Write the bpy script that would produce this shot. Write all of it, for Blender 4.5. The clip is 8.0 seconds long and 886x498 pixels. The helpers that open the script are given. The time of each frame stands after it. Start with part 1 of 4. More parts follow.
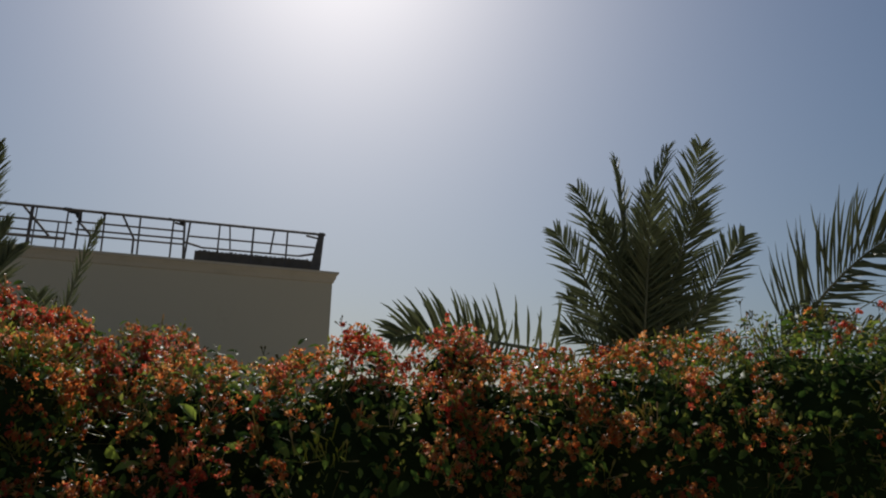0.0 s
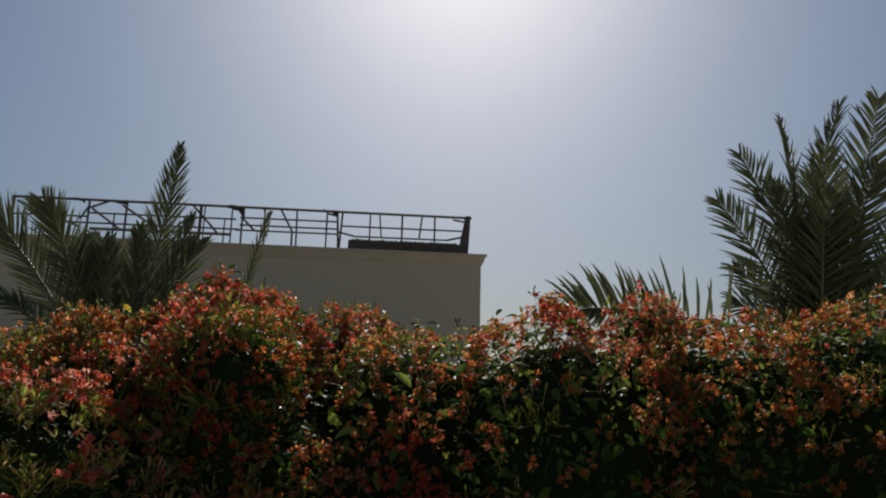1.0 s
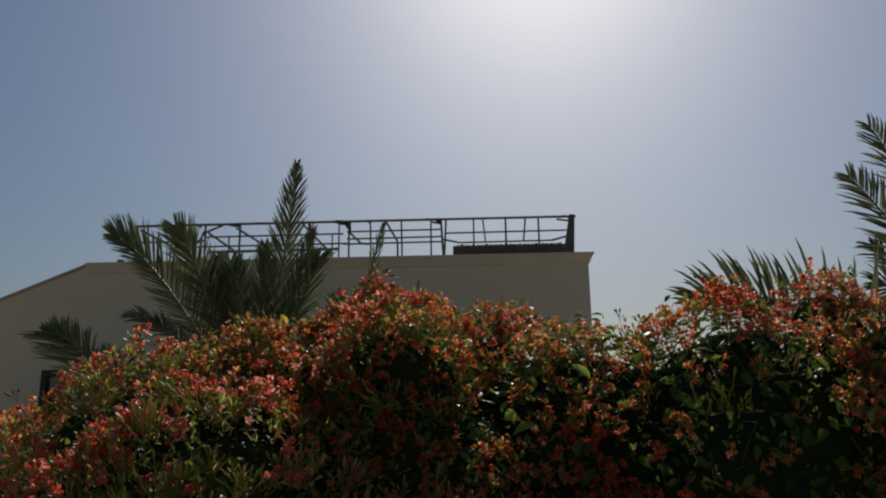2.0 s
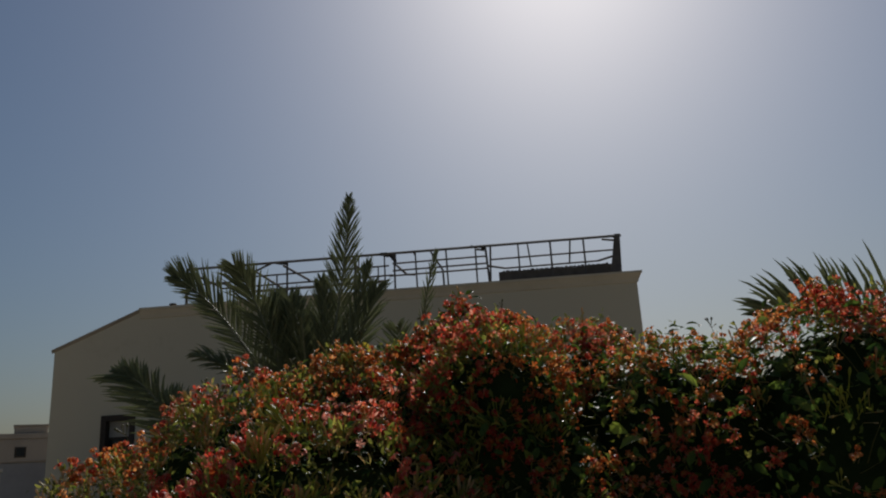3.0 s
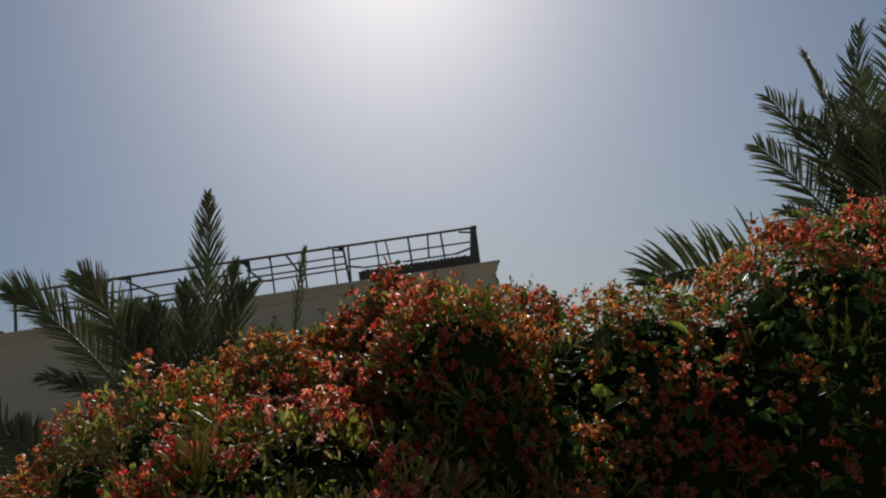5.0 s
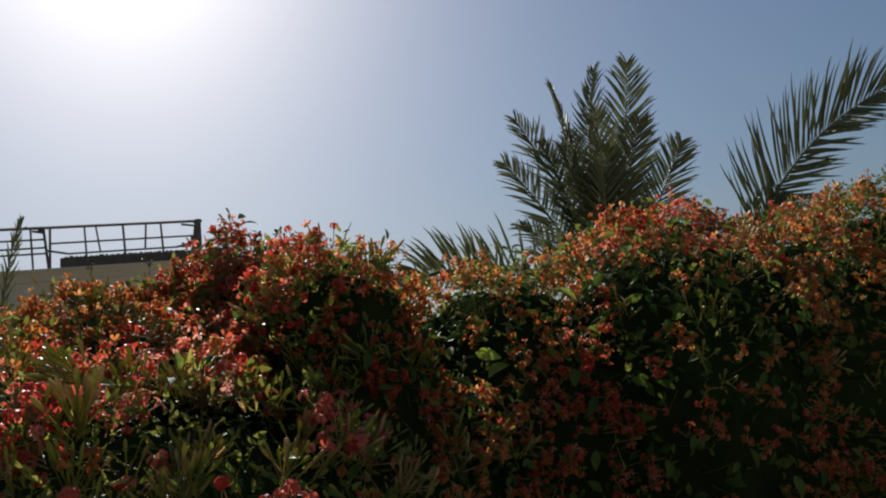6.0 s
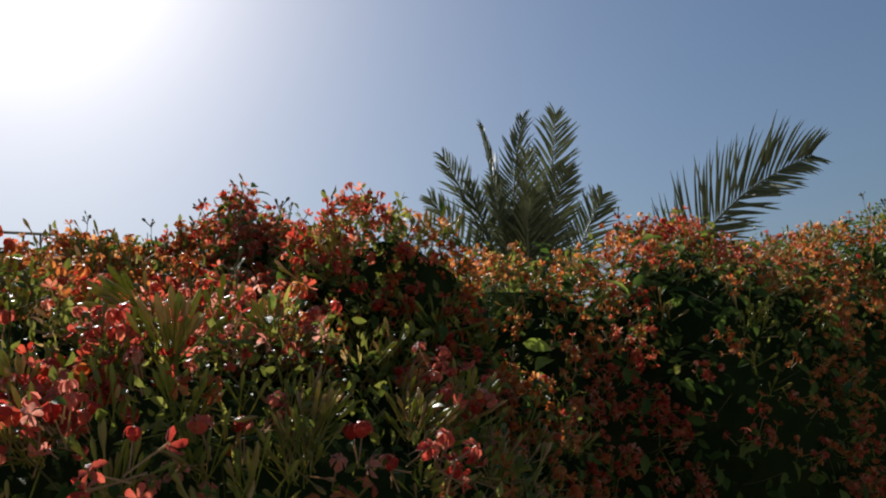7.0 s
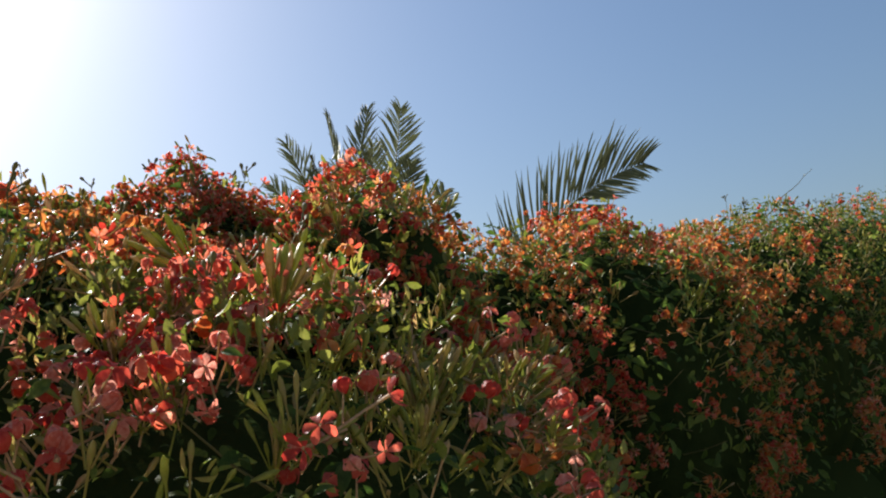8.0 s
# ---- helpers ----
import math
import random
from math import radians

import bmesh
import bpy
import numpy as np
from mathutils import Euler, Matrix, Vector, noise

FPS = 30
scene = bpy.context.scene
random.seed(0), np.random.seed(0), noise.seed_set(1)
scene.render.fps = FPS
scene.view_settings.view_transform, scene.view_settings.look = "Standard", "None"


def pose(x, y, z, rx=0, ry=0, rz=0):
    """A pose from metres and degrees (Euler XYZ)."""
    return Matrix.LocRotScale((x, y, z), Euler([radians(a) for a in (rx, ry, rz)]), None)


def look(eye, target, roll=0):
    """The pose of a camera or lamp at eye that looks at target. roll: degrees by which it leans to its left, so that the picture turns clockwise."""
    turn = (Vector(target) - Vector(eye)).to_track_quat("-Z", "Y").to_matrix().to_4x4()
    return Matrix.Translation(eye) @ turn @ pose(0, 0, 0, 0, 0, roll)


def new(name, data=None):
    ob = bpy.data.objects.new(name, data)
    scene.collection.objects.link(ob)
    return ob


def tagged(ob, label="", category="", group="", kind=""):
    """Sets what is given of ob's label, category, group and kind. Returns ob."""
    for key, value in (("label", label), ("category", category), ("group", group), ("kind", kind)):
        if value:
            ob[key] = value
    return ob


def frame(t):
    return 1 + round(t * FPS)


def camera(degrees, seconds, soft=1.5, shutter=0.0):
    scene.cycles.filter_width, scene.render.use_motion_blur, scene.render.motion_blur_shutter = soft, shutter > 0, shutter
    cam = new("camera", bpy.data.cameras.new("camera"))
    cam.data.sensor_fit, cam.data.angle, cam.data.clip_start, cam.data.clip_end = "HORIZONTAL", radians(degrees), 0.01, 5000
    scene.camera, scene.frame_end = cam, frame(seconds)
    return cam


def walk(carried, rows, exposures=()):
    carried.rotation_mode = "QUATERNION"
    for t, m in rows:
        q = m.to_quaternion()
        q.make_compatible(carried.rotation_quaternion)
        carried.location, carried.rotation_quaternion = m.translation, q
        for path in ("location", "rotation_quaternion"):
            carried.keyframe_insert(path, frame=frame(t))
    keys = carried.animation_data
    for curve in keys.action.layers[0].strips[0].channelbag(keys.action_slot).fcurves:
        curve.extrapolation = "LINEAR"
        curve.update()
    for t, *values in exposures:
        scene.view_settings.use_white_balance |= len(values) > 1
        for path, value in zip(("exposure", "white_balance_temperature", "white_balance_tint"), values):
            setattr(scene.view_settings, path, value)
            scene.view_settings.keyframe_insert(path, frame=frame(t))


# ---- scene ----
cam = camera(58.4, 8.0, soft=2.05)
PATH = [
    (0, (-0.075, 0.067, 1.419), (-0.069, 2.001, 1.929), 1.6),
    (0.5, (-0.153, 0.066, 1.391), (-0.339, 1.997, 1.88), 1.7),
    (1, (-0.239, 0.046, 1.371), (-0.585, 1.962, 1.829), 1.4),
    (1.5, (-0.34, 0.021, 1.35), (-0.844, 1.904, 1.8), 0.0),
    (1.7, (-0.382, 0.036, 1.348), (-0.938, 1.903, 1.8), 0.0),
    (3, (-0.589, -0.024, 1.314), (-1.258, 1.781, 1.857), -3.2),
    (3.5, (-0.66, -0.023, 1.319), (-1.41, 1.74, 1.891), -4.8),
    (4, (-0.746, 0.008, 1.303), (-1.506, 1.764, 1.882), -6.1),
    (4.2, (-0.774, 0.036, 1.302), (-1.526, 1.795, 1.88), -6.4),
    (4.5, (-0.817, 0.078, 1.301), (-1.457, 1.887, 1.864), -7.4),
    (5, (-0.964, 0.234, 1.307), (-1.267, 2.145, 1.816), -9.9),
    (5.2, (-1.046, 0.276, 1.308), (-1.219, 2.208, 1.794), -10.7),
    (6.3, (-1.566, 0.469, 1.26), (-1.023, 2.353, 1.656), -8.9),
    (6.5, (-1.644, 0.546, 1.243), (-1.057, 2.398, 1.716), -8.5),
    (7, (-1.793, 0.651, 1.208), (-1.098, 2.464, 1.69), -7.2),
    (7.2, (-1.869, 0.703, 1.208), (-1.098, 2.489, 1.659), -6.9),
    (7.5, (-1.984, 0.782, 1.208), (-1.079, 2.512, 1.642), -7.0),
    (8, (-2.135, 0.857, 1.218), (-1.013, 2.461, 1.627), -8.4),
]
walk(cam, [(t, look(eye, target, roll)) for t, eye, target, roll in PATH],
     exposures=[(0, -0.43, 6150, 12), (1.5, -0.43, 6150, 12), (3.0, -0.7, 6150, 12), (4.5, -0.64, 6150, 12), (5.0, -0.52, 6200, 12), (6.5, 0.08, 6200, 12), (7.0, 0.16, 6200, 12), (7.5, 0.58, 6250, 12), (8.0, 0.9, 6300, 12)])

# ---- world and light ----
SUN_DIR = Vector((-0.12, 0.765, 0.633)).normalized()
world = bpy.data.worlds.new("sky")
scene.world = world
world.use_nodes = True
wn, wl = world.node_tree.nodes, world.node_tree.links
sky = wn.new("ShaderNodeTexSky")
sky.sky_type = "NISHITA"
sky.sun_disc = False
sky.sun_elevation = math.asin(SUN_DIR.z)
sky.sun_rotation = math.atan2(SUN_DIR.x, SUN_DIR.y)
sky.air_density, sky.dust_density, sky.ozone_density = 1.5, 2.1, 5.5
wl.new(sky.outputs[0], wn["Background"].inputs[0])
wn["Background"].inputs[1].default_value = 0.057
sun_data = bpy.data.lights.new("sun", "SUN")
sun_data.energy, sun_data.angle, sun_data.color = 5.0, radians(0.5), (1.0, 0.94, 0.86)
sun = new("sun", sun_data)
sun.matrix_world = look(SUN_DIR * 50, (0, 0, 0))


# ---- materials ----
def shader(name, dark, light, rough=0.6, scale=8.0, metal=0.0, bump=0.0, through_light=0.0, per="geo", spread=0.25, stain=None, spec=0.5, grain=9):
    """A surface with colour from dark to light by noise at two scales and by each piece's random number.
    through_light: the share of light that a thin leaf or petal lets through."""
    m = bpy.data.materials.new(name)
    m.use_nodes = True
    n, l = m.node_tree.nodes, m.node_tree.links
    bsdf = n["Principled BSDF"]
    place = n.new("ShaderNodeTexCoord")
    big, fine = n.new("ShaderNodeTexNoise"), n.new("ShaderNodeTexNoise")
    for tex, s, d in ((big, scale, 3.0), (fine, scale * grain, 6.0)):
        tex.inputs["Scale"].default_value, tex.inputs["Detail"].default_value = s, d
        l.new(place.outputs["Object"], tex.inputs["Vector"])
    mix = n.new("ShaderNodeMath")
    mix.operation = "MULTIPLY_ADD"
    mix.inputs[1].default_value = 0.35
    l.new(fine.outputs["Fac"], mix.inputs[0])
    l.new(big.outputs["Fac"], mix.inputs[2])
    own = n.new("ShaderNodeNewGeometry") if per == "geo" else n.new("ShaderNodeObjectInfo")
    add = n.new("ShaderNodeMath")
    add.operation = "MULTIPLY_ADD"
    add.inputs[1].default_value = spread * 2
    l.new(own.outputs["Random Per Island" if per == "geo" else "Random"], add.inputs[0])
    l.new(mix.outputs[0], add.inputs[2])
    ramp = n.new("ShaderNodeValToRGB")
    ramp.color_ramp.elements[0].position, ramp.color_ramp.elements[1].position = 0.42, 0.95 + spread
    ramp.color_ramp.elements[0].color, ramp.color_ramp.elements[1].color = (*dark, 1), (*light, 1)
    if stain:
        e = ramp.color_ramp.elements.new(0.66 + spread * 0.5)
        e.color = (*stain, 1)
    l.new(add.outputs[0], ramp.inputs[0])
    l.new(ramp.outputs[0], bsdf.inputs["Base Color"])
    bsdf.inputs["Roughness"].default_value, bsdf.inputs["Metallic"].default_value = rough, metal
    bsdf.inputs["Specular IOR Level"].default_value = spec
    if bump:
        b = n.new("ShaderNodeBump")
        b.inputs["Strength"].default_value, b.inputs["Distance"].default_value = bump, 0.02
        l.new(mix.outputs[0], b.inputs["Height"])
        l.new(b.outputs[0], bsdf.inputs["Normal"])
    if through_light:
        thin, blend = n.new("ShaderNodeBsdfTranslucent"), n.new("ShaderNodeMixShader")
        l.new(ramp.outputs[0], thin.inputs["Color"])
        blend.inputs[0].default_value = through_light
        l.new(bsdf.outputs[0], blend.inputs[1])
        l.new(thin.outputs[0], blend.inputs[2])
        l.new(blend.outputs[0], n["Material Output"].inputs["Surface"])
    return m


def growth(name, stops, rough, through_light, per="geo", scale=40.0, sheen=0.0, spec=0.5):
    """A thin leaf or petal: its colour picked from stops by each piece's random number and by fine veins; lets light through."""
    m = bpy.data.materials.new(name)
    m.use_nodes = True
    n, l = m.node_tree.nodes, m.node_tree.links
    bsdf = n["Principled BSDF"]
    place, vein, wide = n.new("ShaderNodeTexCoord"), n.new("ShaderNodeTexNoise"), n.new("ShaderNodeTexNoise")
    for tex, s, d in ((vein, scale * 7, 4.0), (wide, scale * 0.1, 2.0)):
        tex.inputs["Scale"].default_value, tex.inputs["Detail"].default_value = s, d
        l.new(place.outputs["Object"], tex.inputs["Vector"])
    own = n.new("ShaderNodeNewGeometry") if per == "geo" else n.new("ShaderNodeObjectInfo")
    a, b, c = [n.new("ShaderNodeMath") for _ in range(3)]
    a.operation = b.operation = c.operation = "MULTIPLY_ADD"
    a.inputs[1].default_value, a.inputs[2].default_value = 0.56, -0.33
    l.new(own.outputs["Random Per Island" if per == "geo" else "Random"], a.inputs[0])
    b.inputs[1].default_value = 0.55
    l.new(vein.outputs["Fac"], b.inputs[0])
    l.new(a.outputs[0], b.inputs[2])
    c.inputs[1].default_value = 0.85
    l.new(wide.outputs["Fac"], c.inputs[0])
    l.new(b.outputs[0], c.inputs[2])
    ramp = n.new("ShaderNodeValToRGB")
    while len(ramp.color_ramp.elements) < len(stops):
        ramp.color_ramp.elements.new(0.5)
    for e, (at, colour) in zip(ramp.color_ramp.elements, stops):
        e.position, e.color = at, (*colour, 1)
    l.new(c.outputs[0], ramp.inputs[0])
    l.new(ramp.outputs[0], bsdf.inputs["Base Color"])
    bsdf.inputs["Roughness"].default_value = rough
    bsdf.inputs["Specular IOR Level"].default_value = spec
    bsdf.inputs["Sheen Weight"].default_value = sheen
    bump = n.new("ShaderNodeBump")
    bump.inputs["Strength"].default_value, bump.inputs["Distance"].default_value = 0.4, 0.002
    l.new(vein.outputs["Fac"], bump.inputs["Height"])
    l.new(bump.outputs[0], bsdf.inputs["Normal"])
    thin, blend = n.new("ShaderNodeBsdfTranslucent"), n.new("ShaderNodeMixShader")
    l.new(ramp.outputs[0], thin.inputs["Color"])
    blend.inputs[0].default_value = through_light
    l.new(bsdf.outputs[0], blend.inputs[1])
    l.new(thin.outputs[0], blend.inputs[2])
    l.new(blend.outputs[0], n["Material Output"].inputs["Surface"])
    return m


GREENS = ((0.1, (0.018, 0.043, 0.008)), (0.5, (0.058, 0.108, 0.017)), (0.8, (0.12, 0.175, 0.027)), (1.0, (0.22, 0.265, 0.05)))
REDS = ((0.05, (0.26, 0.014, 0.010)), (0.38, (0.50, 0.040, 0.022)), (0.66, (0.64, 0.12, 0.055)), (0.88, (0.72, 0.24, 0.13)), (1.0, (0.80, 0.42, 0.30)))
ORANGES = ((0.05, (0.31, 0.038, 0.010)), (0.4, (0.53, 0.112, 0.022)), (0.75, (0.65, 0.235, 0.055)), (1.0, (0.75, 0.40, 0.16)))
M_LEAF = growth("hedge_leaf", GREENS, 0.48, 0.52, spec=0.2)
M_LEAF_OB = growth("hedge_leaf_single", GREENS, 0.45, 0.52, per="object", spec=0.25)
M_PETAL = growth("petal_red", REDS, 0.36, 0.72, sheen=0.15, spec=0.4)
M_PETAL_ORANGE = growth("petal_orange", ORANGES, 0.36, 0.72, sheen=0.15, spec=0.4)
M_BUD = growth("bud_green", ((0.1, (0.17, 0.20, 0.025)), (0.5, (0.38, 0.39, 0.075)), (0.78, (0.47, 0.35, 0.13)), (1.0, (0.62, 0.44, 0.27))), 0.4, 0.55, spec=0.35)
M_STEM = shader("stem", (0.05, 0.06, 0.015), (0.17, 0.15, 0.05), 0.6, 9, through_light=0.25, spec=0.25)
# near-black: the shade in the hedge's gaps is put into the colour
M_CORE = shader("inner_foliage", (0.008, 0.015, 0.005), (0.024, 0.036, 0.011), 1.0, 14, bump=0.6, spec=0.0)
M_FROND = shader("palm_leaflet", (0.055, 0.068, 0.03), (0.15, 0.165, 0.075), 0.52, 2, through_light=0.22, spread=0.25, spec=0.3)
M_FROND_OB = shader("palm_leaflet_single", (0.055, 0.068, 0.03), (0.15, 0.165, 0.075), 0.52, 2, through_light=0.22, spread=0.25, spec=0.3, per="object")
M_RACHIS = shader("palm_stalk", (0.07, 0.08, 0.035), (0.17, 0.165, 0.085), 0.5, 4)
M_TRUNK = shader("palm_trunk", (0.06, 0.045, 0.03), (0.2, 0.15, 0.1), 0.9, 10, bump=0.8)
M_PLASTER = shader("beige_plaster", (0.385, 0.34, 0.24), (0.50, 0.445, 0.325), 0.88, 0.7, bump=0.12, stain=(0.445, 0.39, 0.28), spec=0.25)
M_CORNICE = shader("cornice_plaster", (0.385, 0.335, 0.24), (0.49, 0.43, 0.32), 0.88, 1.5, bump=0.1, spec=0.2)
M_COPING = shader("weathered_coping", (0.24, 0.21, 0.16), (0.36, 0.31, 0.24), 0.9, 2.0, bump=0.2, spec=0.2)
M_ROOF = shader("roof_screed", (0.3, 0.27, 0.23), (0.42, 0.38, 0.33), 0.9, 1.2, bump=0.2)
M_STEEL = shader("painted_steel", (0.05, 0.05, 0.055), (0.11, 0.10, 0.09), 0.8, 6, bump=0.15, spec=0.2)
M_NET = shader("torn_net", (0.02, 0.02, 0.022), (0.07, 0.065, 0.06), 0.9, 20, bump=0.5, through_light=0.1)
M_TROUGH = shader("dark_trough", (0.05, 0.047, 0.042), (0.12, 0.105, 0.09), 0.75, 5, bump=0.3, spec=0.25)
M_FRAME = shader("window_frame_dark", (0.025, 0.02, 0.016), (0.055, 0.045, 0.036), 0.8, 12, spec=0.1)
M_PALE_PANE = shader("blind", (0.25, 0.23, 0.19), (0.34, 0.31, 0.26), 0.8, 5)
M_FARWALL = shader("far_plaster", (0.24, 0.20, 0.15), (0.36, 0.30, 0.23), 0.9, 0.8, bump=0.1)
M_FARBLUE = shader("grey_wall", (0.22, 0.215, 0.21), (0.32, 0.31, 0.30), 0.8, 0.8)
M_CREAM = shader("cream_wall", (0.5, 0.42, 0.3), (0.62, 0.53, 0.4), 0.85, 1.0)
M_WHITE = shader("white_pipe", (0.7, 0.7, 0.7), (0.82, 0.82, 0.8), 0.4, 5)
M_GROUND = shader("sandy_ground", (0.20, 0.165, 0.12), (0.33, 0.28, 0.21), 0.95, 0.6, bump=0.4)
M_GLASS = bpy.data.materials.new("dark_glass")
M_GLASS.use_nodes = True
g = M_GLASS.node_tree.nodes["Principled BSDF"]
g.inputs["Base Color"].default_value = (0.02, 0.022, 0.025, 1)
g.inputs["Roughness"].default_value = 0.06
g.inputs["Specular IOR Level"].default_value = 0.3


# ---- mesh helpers ----
def part(name, data, material, parent=None, label="", smooth=False):
    """Links a bmesh or a mesh as one object under a thing or a part."""
    if isinstance(data, bmesh.types.BMesh):
        me = bpy.data.meshes.new(name)
        data.to_mesh(me)
        data.free()
    else:
        me = data
    if material and not me.materials:
        me.materials.append(material)
    if smooth:
        me.shade_smooth()
    ob = new(name, me)
    ob.parent = parent
    if label:
        tagged(ob, label)
    return ob


def thing(name, label, category, at=(0, 0, 0), group="", kind=""):
    ob = new(name)
    ob.location = at
    ob.empty_display_size = 0.1
    return tagged(ob, label, category, group, kind)


def mesh_from(name, verts, faces):
    me = bpy.data.meshes.new(name)
    verts, faces = np.asarray(verts, dtype=np.float32), np.asarray(faces, dtype=np.int32)
    k = faces.shape[1]
    me.vertices.add(len(verts))
    me.vertices.foreach_set("co", verts.ravel())
    me.loops.add(faces.size)
    me.loops.foreach_set("vertex_index", faces.ravel())
    me.polygons.add(len(faces))
    me.polygons.foreach_set("loop_start", np.arange(0, faces.size, k, dtype=np.int32))
    me.update(calc_edges=True)
    return me


def scatter(template, frames):
    """Copies of a template (verts, quads) by an array of 3 x 4 frames, as joined verts and quads."""
    v, f = template
    frames = np.asarray(frames)
    out = np.einsum("nij,vj->nvi", frames[:, :, :3], v) + frames[:, None, :, 3]
    quads = f[None] + (np.arange(len(frames)) * len(v))[:, None, None]
    return out.reshape(-1, 3), quads.reshape(-1, 4)


def join(pieces):
    vs, fs, base = [], [], 0
    for v, f in pieces:
        vs.append(np.asarray(v))
        fs.append(np.asarray(f) + base)
        base += len(v)
    return np.concatenate(vs), np.concatenate(fs)


def unit(a):
    return a / np.maximum(np.linalg.norm(a, axis=-1, keepdims=True), 1e-9)


def frames_of(places, z_axis, spin, size):
    """Frames with their z axis along z_axis, turned about it by spin, scaled by size."""
    z = unit(z_axis)
    ref = np.where(np.abs(z[:, 2:3]) > 0.95, np.array([[1.0, 0, 0]]), np.array([[0, 0, 1.0]]))
    x = unit(np.cross(ref, z))
    y = np.cross(z, x)
    c, s = np.cos(spin)[:, None], np.sin(spin)[:, None]
    x, y = x * c + y * s, y * c - x * s
    m = np.stack([x, y, z], axis=2) * np.asarray(size).reshape(-1, 1, 1)
    return np.concatenate([m, places[:, :, None]], axis=2)


def tube(points, radii, sides=5):
    """A tapering tube along points, as verts and quads."""
    p = np.asarray(points, dtype=float)
    r = np.broadcast_to(np.asarray(radii, dtype=float), len(p))
    t = unit(np.gradient(p, axis=0))
    ref = np.array([0.31, 0.2, 0.93])
    a = unit(np.cross(t, ref))
    b = np.cross(t, a)
    ang = np.arange(sides) * 2 * np.pi / sides
    ring = np.cos(ang)[None, :, None] * a[:, None] + np.sin(ang)[None, :, None] * b[:, None]
    v = (p[:, None] + ring * r[:, None, None]).reshape(-1, 3)
    q = []
    for i in range(len(p) - 1):
        for j in range(sides):
            k = (j + 1) % sides
            q.append((i * sides + j, i * sides + k, (i + 1) * sides + k, (i + 1) * sides + j))
    return v, np.array(q)


def box_bm(bm, lo, hi, m=None, bevel=0.0):
    ret = bmesh.ops.create_cube(bm, size=1.0)
    vs = ret["verts"]
    for v in vs:
        v.co = Vector([lo[i] + (v.co[i] + 0.5) * (hi[i] - lo[i]) for i in range(3)])
    if bevel:
        es = list({e for v in vs for e in v.link_edges})
        vs = list({v for f in bmesh.ops.bevel(bm, geom=es, offset=bevel, segments=1, affect="EDGES")["faces"] for v in f.verts} | {v for v in vs if v.is_valid})
    if m is not None:
        bmesh.ops.transform(bm, matrix=m, verts=[v for v in vs if v.is_valid])


def box(lo, hi, m=None, bevel=0.0):
    bm = bmesh.new()
    box_bm(bm, lo, hi, m, bevel)
    return bm


def bar(a, b, r, name, parent, material=None, label="", square=True):
    v, q = tube([a, b], r * (1.25 if square else 1.0), 4 if square else 8)
    n = 4 if square else 8
    me = bpy.data.meshes.new(name)
    me.from_pydata(v.tolist(), [], [list(f) for f in q] + [list(range(n))[::-1], list(range(n, 2 * n))])
    return part(name, me, material or M_STEEL, parent, label)


# ---- ground ----
bm = bmesh.new()
bmesh.ops.create_grid(bm, x_segments=60, y_segments=60, size=1500)
for v in bm.verts:
    d = max(0.0, v.co.length - 80)
    v.co.z = 0.0 if d == 0 else min(1.0, d / 400) * 1.5 * noise.noise(v.co * 0.004)
tagged(part("ground", bm, M_GROUND), "dry sandy ground reaching to the horizon", "ground", kind="structure")

# ---- the house behind: u runs leftwards along its wall, w away from it ----
CORNER = Vector((-2.9, 20.5, 0))
ALONG = Vector((-0.96405, -0.26571, 0))
BACK = Vector((-0.26571, 0.96405, 0))
HOUSE = Matrix((( ALONG.x, BACK.x, 0, CORNER.x), (ALONG.y, BACK.y, 0, CORNER.y), (0, 0, 1, 0), (0, 0, 0, 1)))
LEN, EAVE, TOP, KINK, DEEP = 15.75, 5.10, 6.05, 13.35, 9.0
WIN = (13.41, 14.25, 1.95, 3.20)


def profile_wall(bm, y0, y1, hole=None):
    """The gabled long wall between y0 and y1, cut into strips so that the opening goes through it."""
    us = [0.0, KINK, LEN] if hole is None else [0.0, KINK, hole[0], hole[1], LEN]

    def top(u):
        return TOP if u <= KINK else TOP + (EAVE - TOP) * (u - KINK) / (LEN - KINK)

    def block(u0, u1, b0, b1, t0, t1):
        vs = [bm.verts.new(p) for p in ((u0, y0, b0), (u1, y0, b1), (u1, y0, t1), (u0, y0, t0), (u0, y1, b0), (u1, y1, b1), (u1, y1, t1), (u0, y1, t0))]
        for f in ((0, 1, 2, 3), (7, 6, 5, 4), (0, 4, 5, 1), (3, 2, 6, 7), (0, 3, 7, 4), (1, 5, 6, 2)):
            bm.faces.new([vs[i] for i in f])

    for a, b in zip(us, us[1:]):
        if hole and abs(a - hole[0]) < 1e-6:
            block(a, b, 0, 0, hole[2], hole[2])
            block(a, b, hole[3], hole[3], top(a), top(b))
        else:
            block(a, b, 0, 0, top(a), top(b))
    bmesh.ops.remove_doubles(bm, verts=bm.verts, dist=1e-4)
    bmesh.ops.recalc_face_normals(bm, faces=bm.faces)


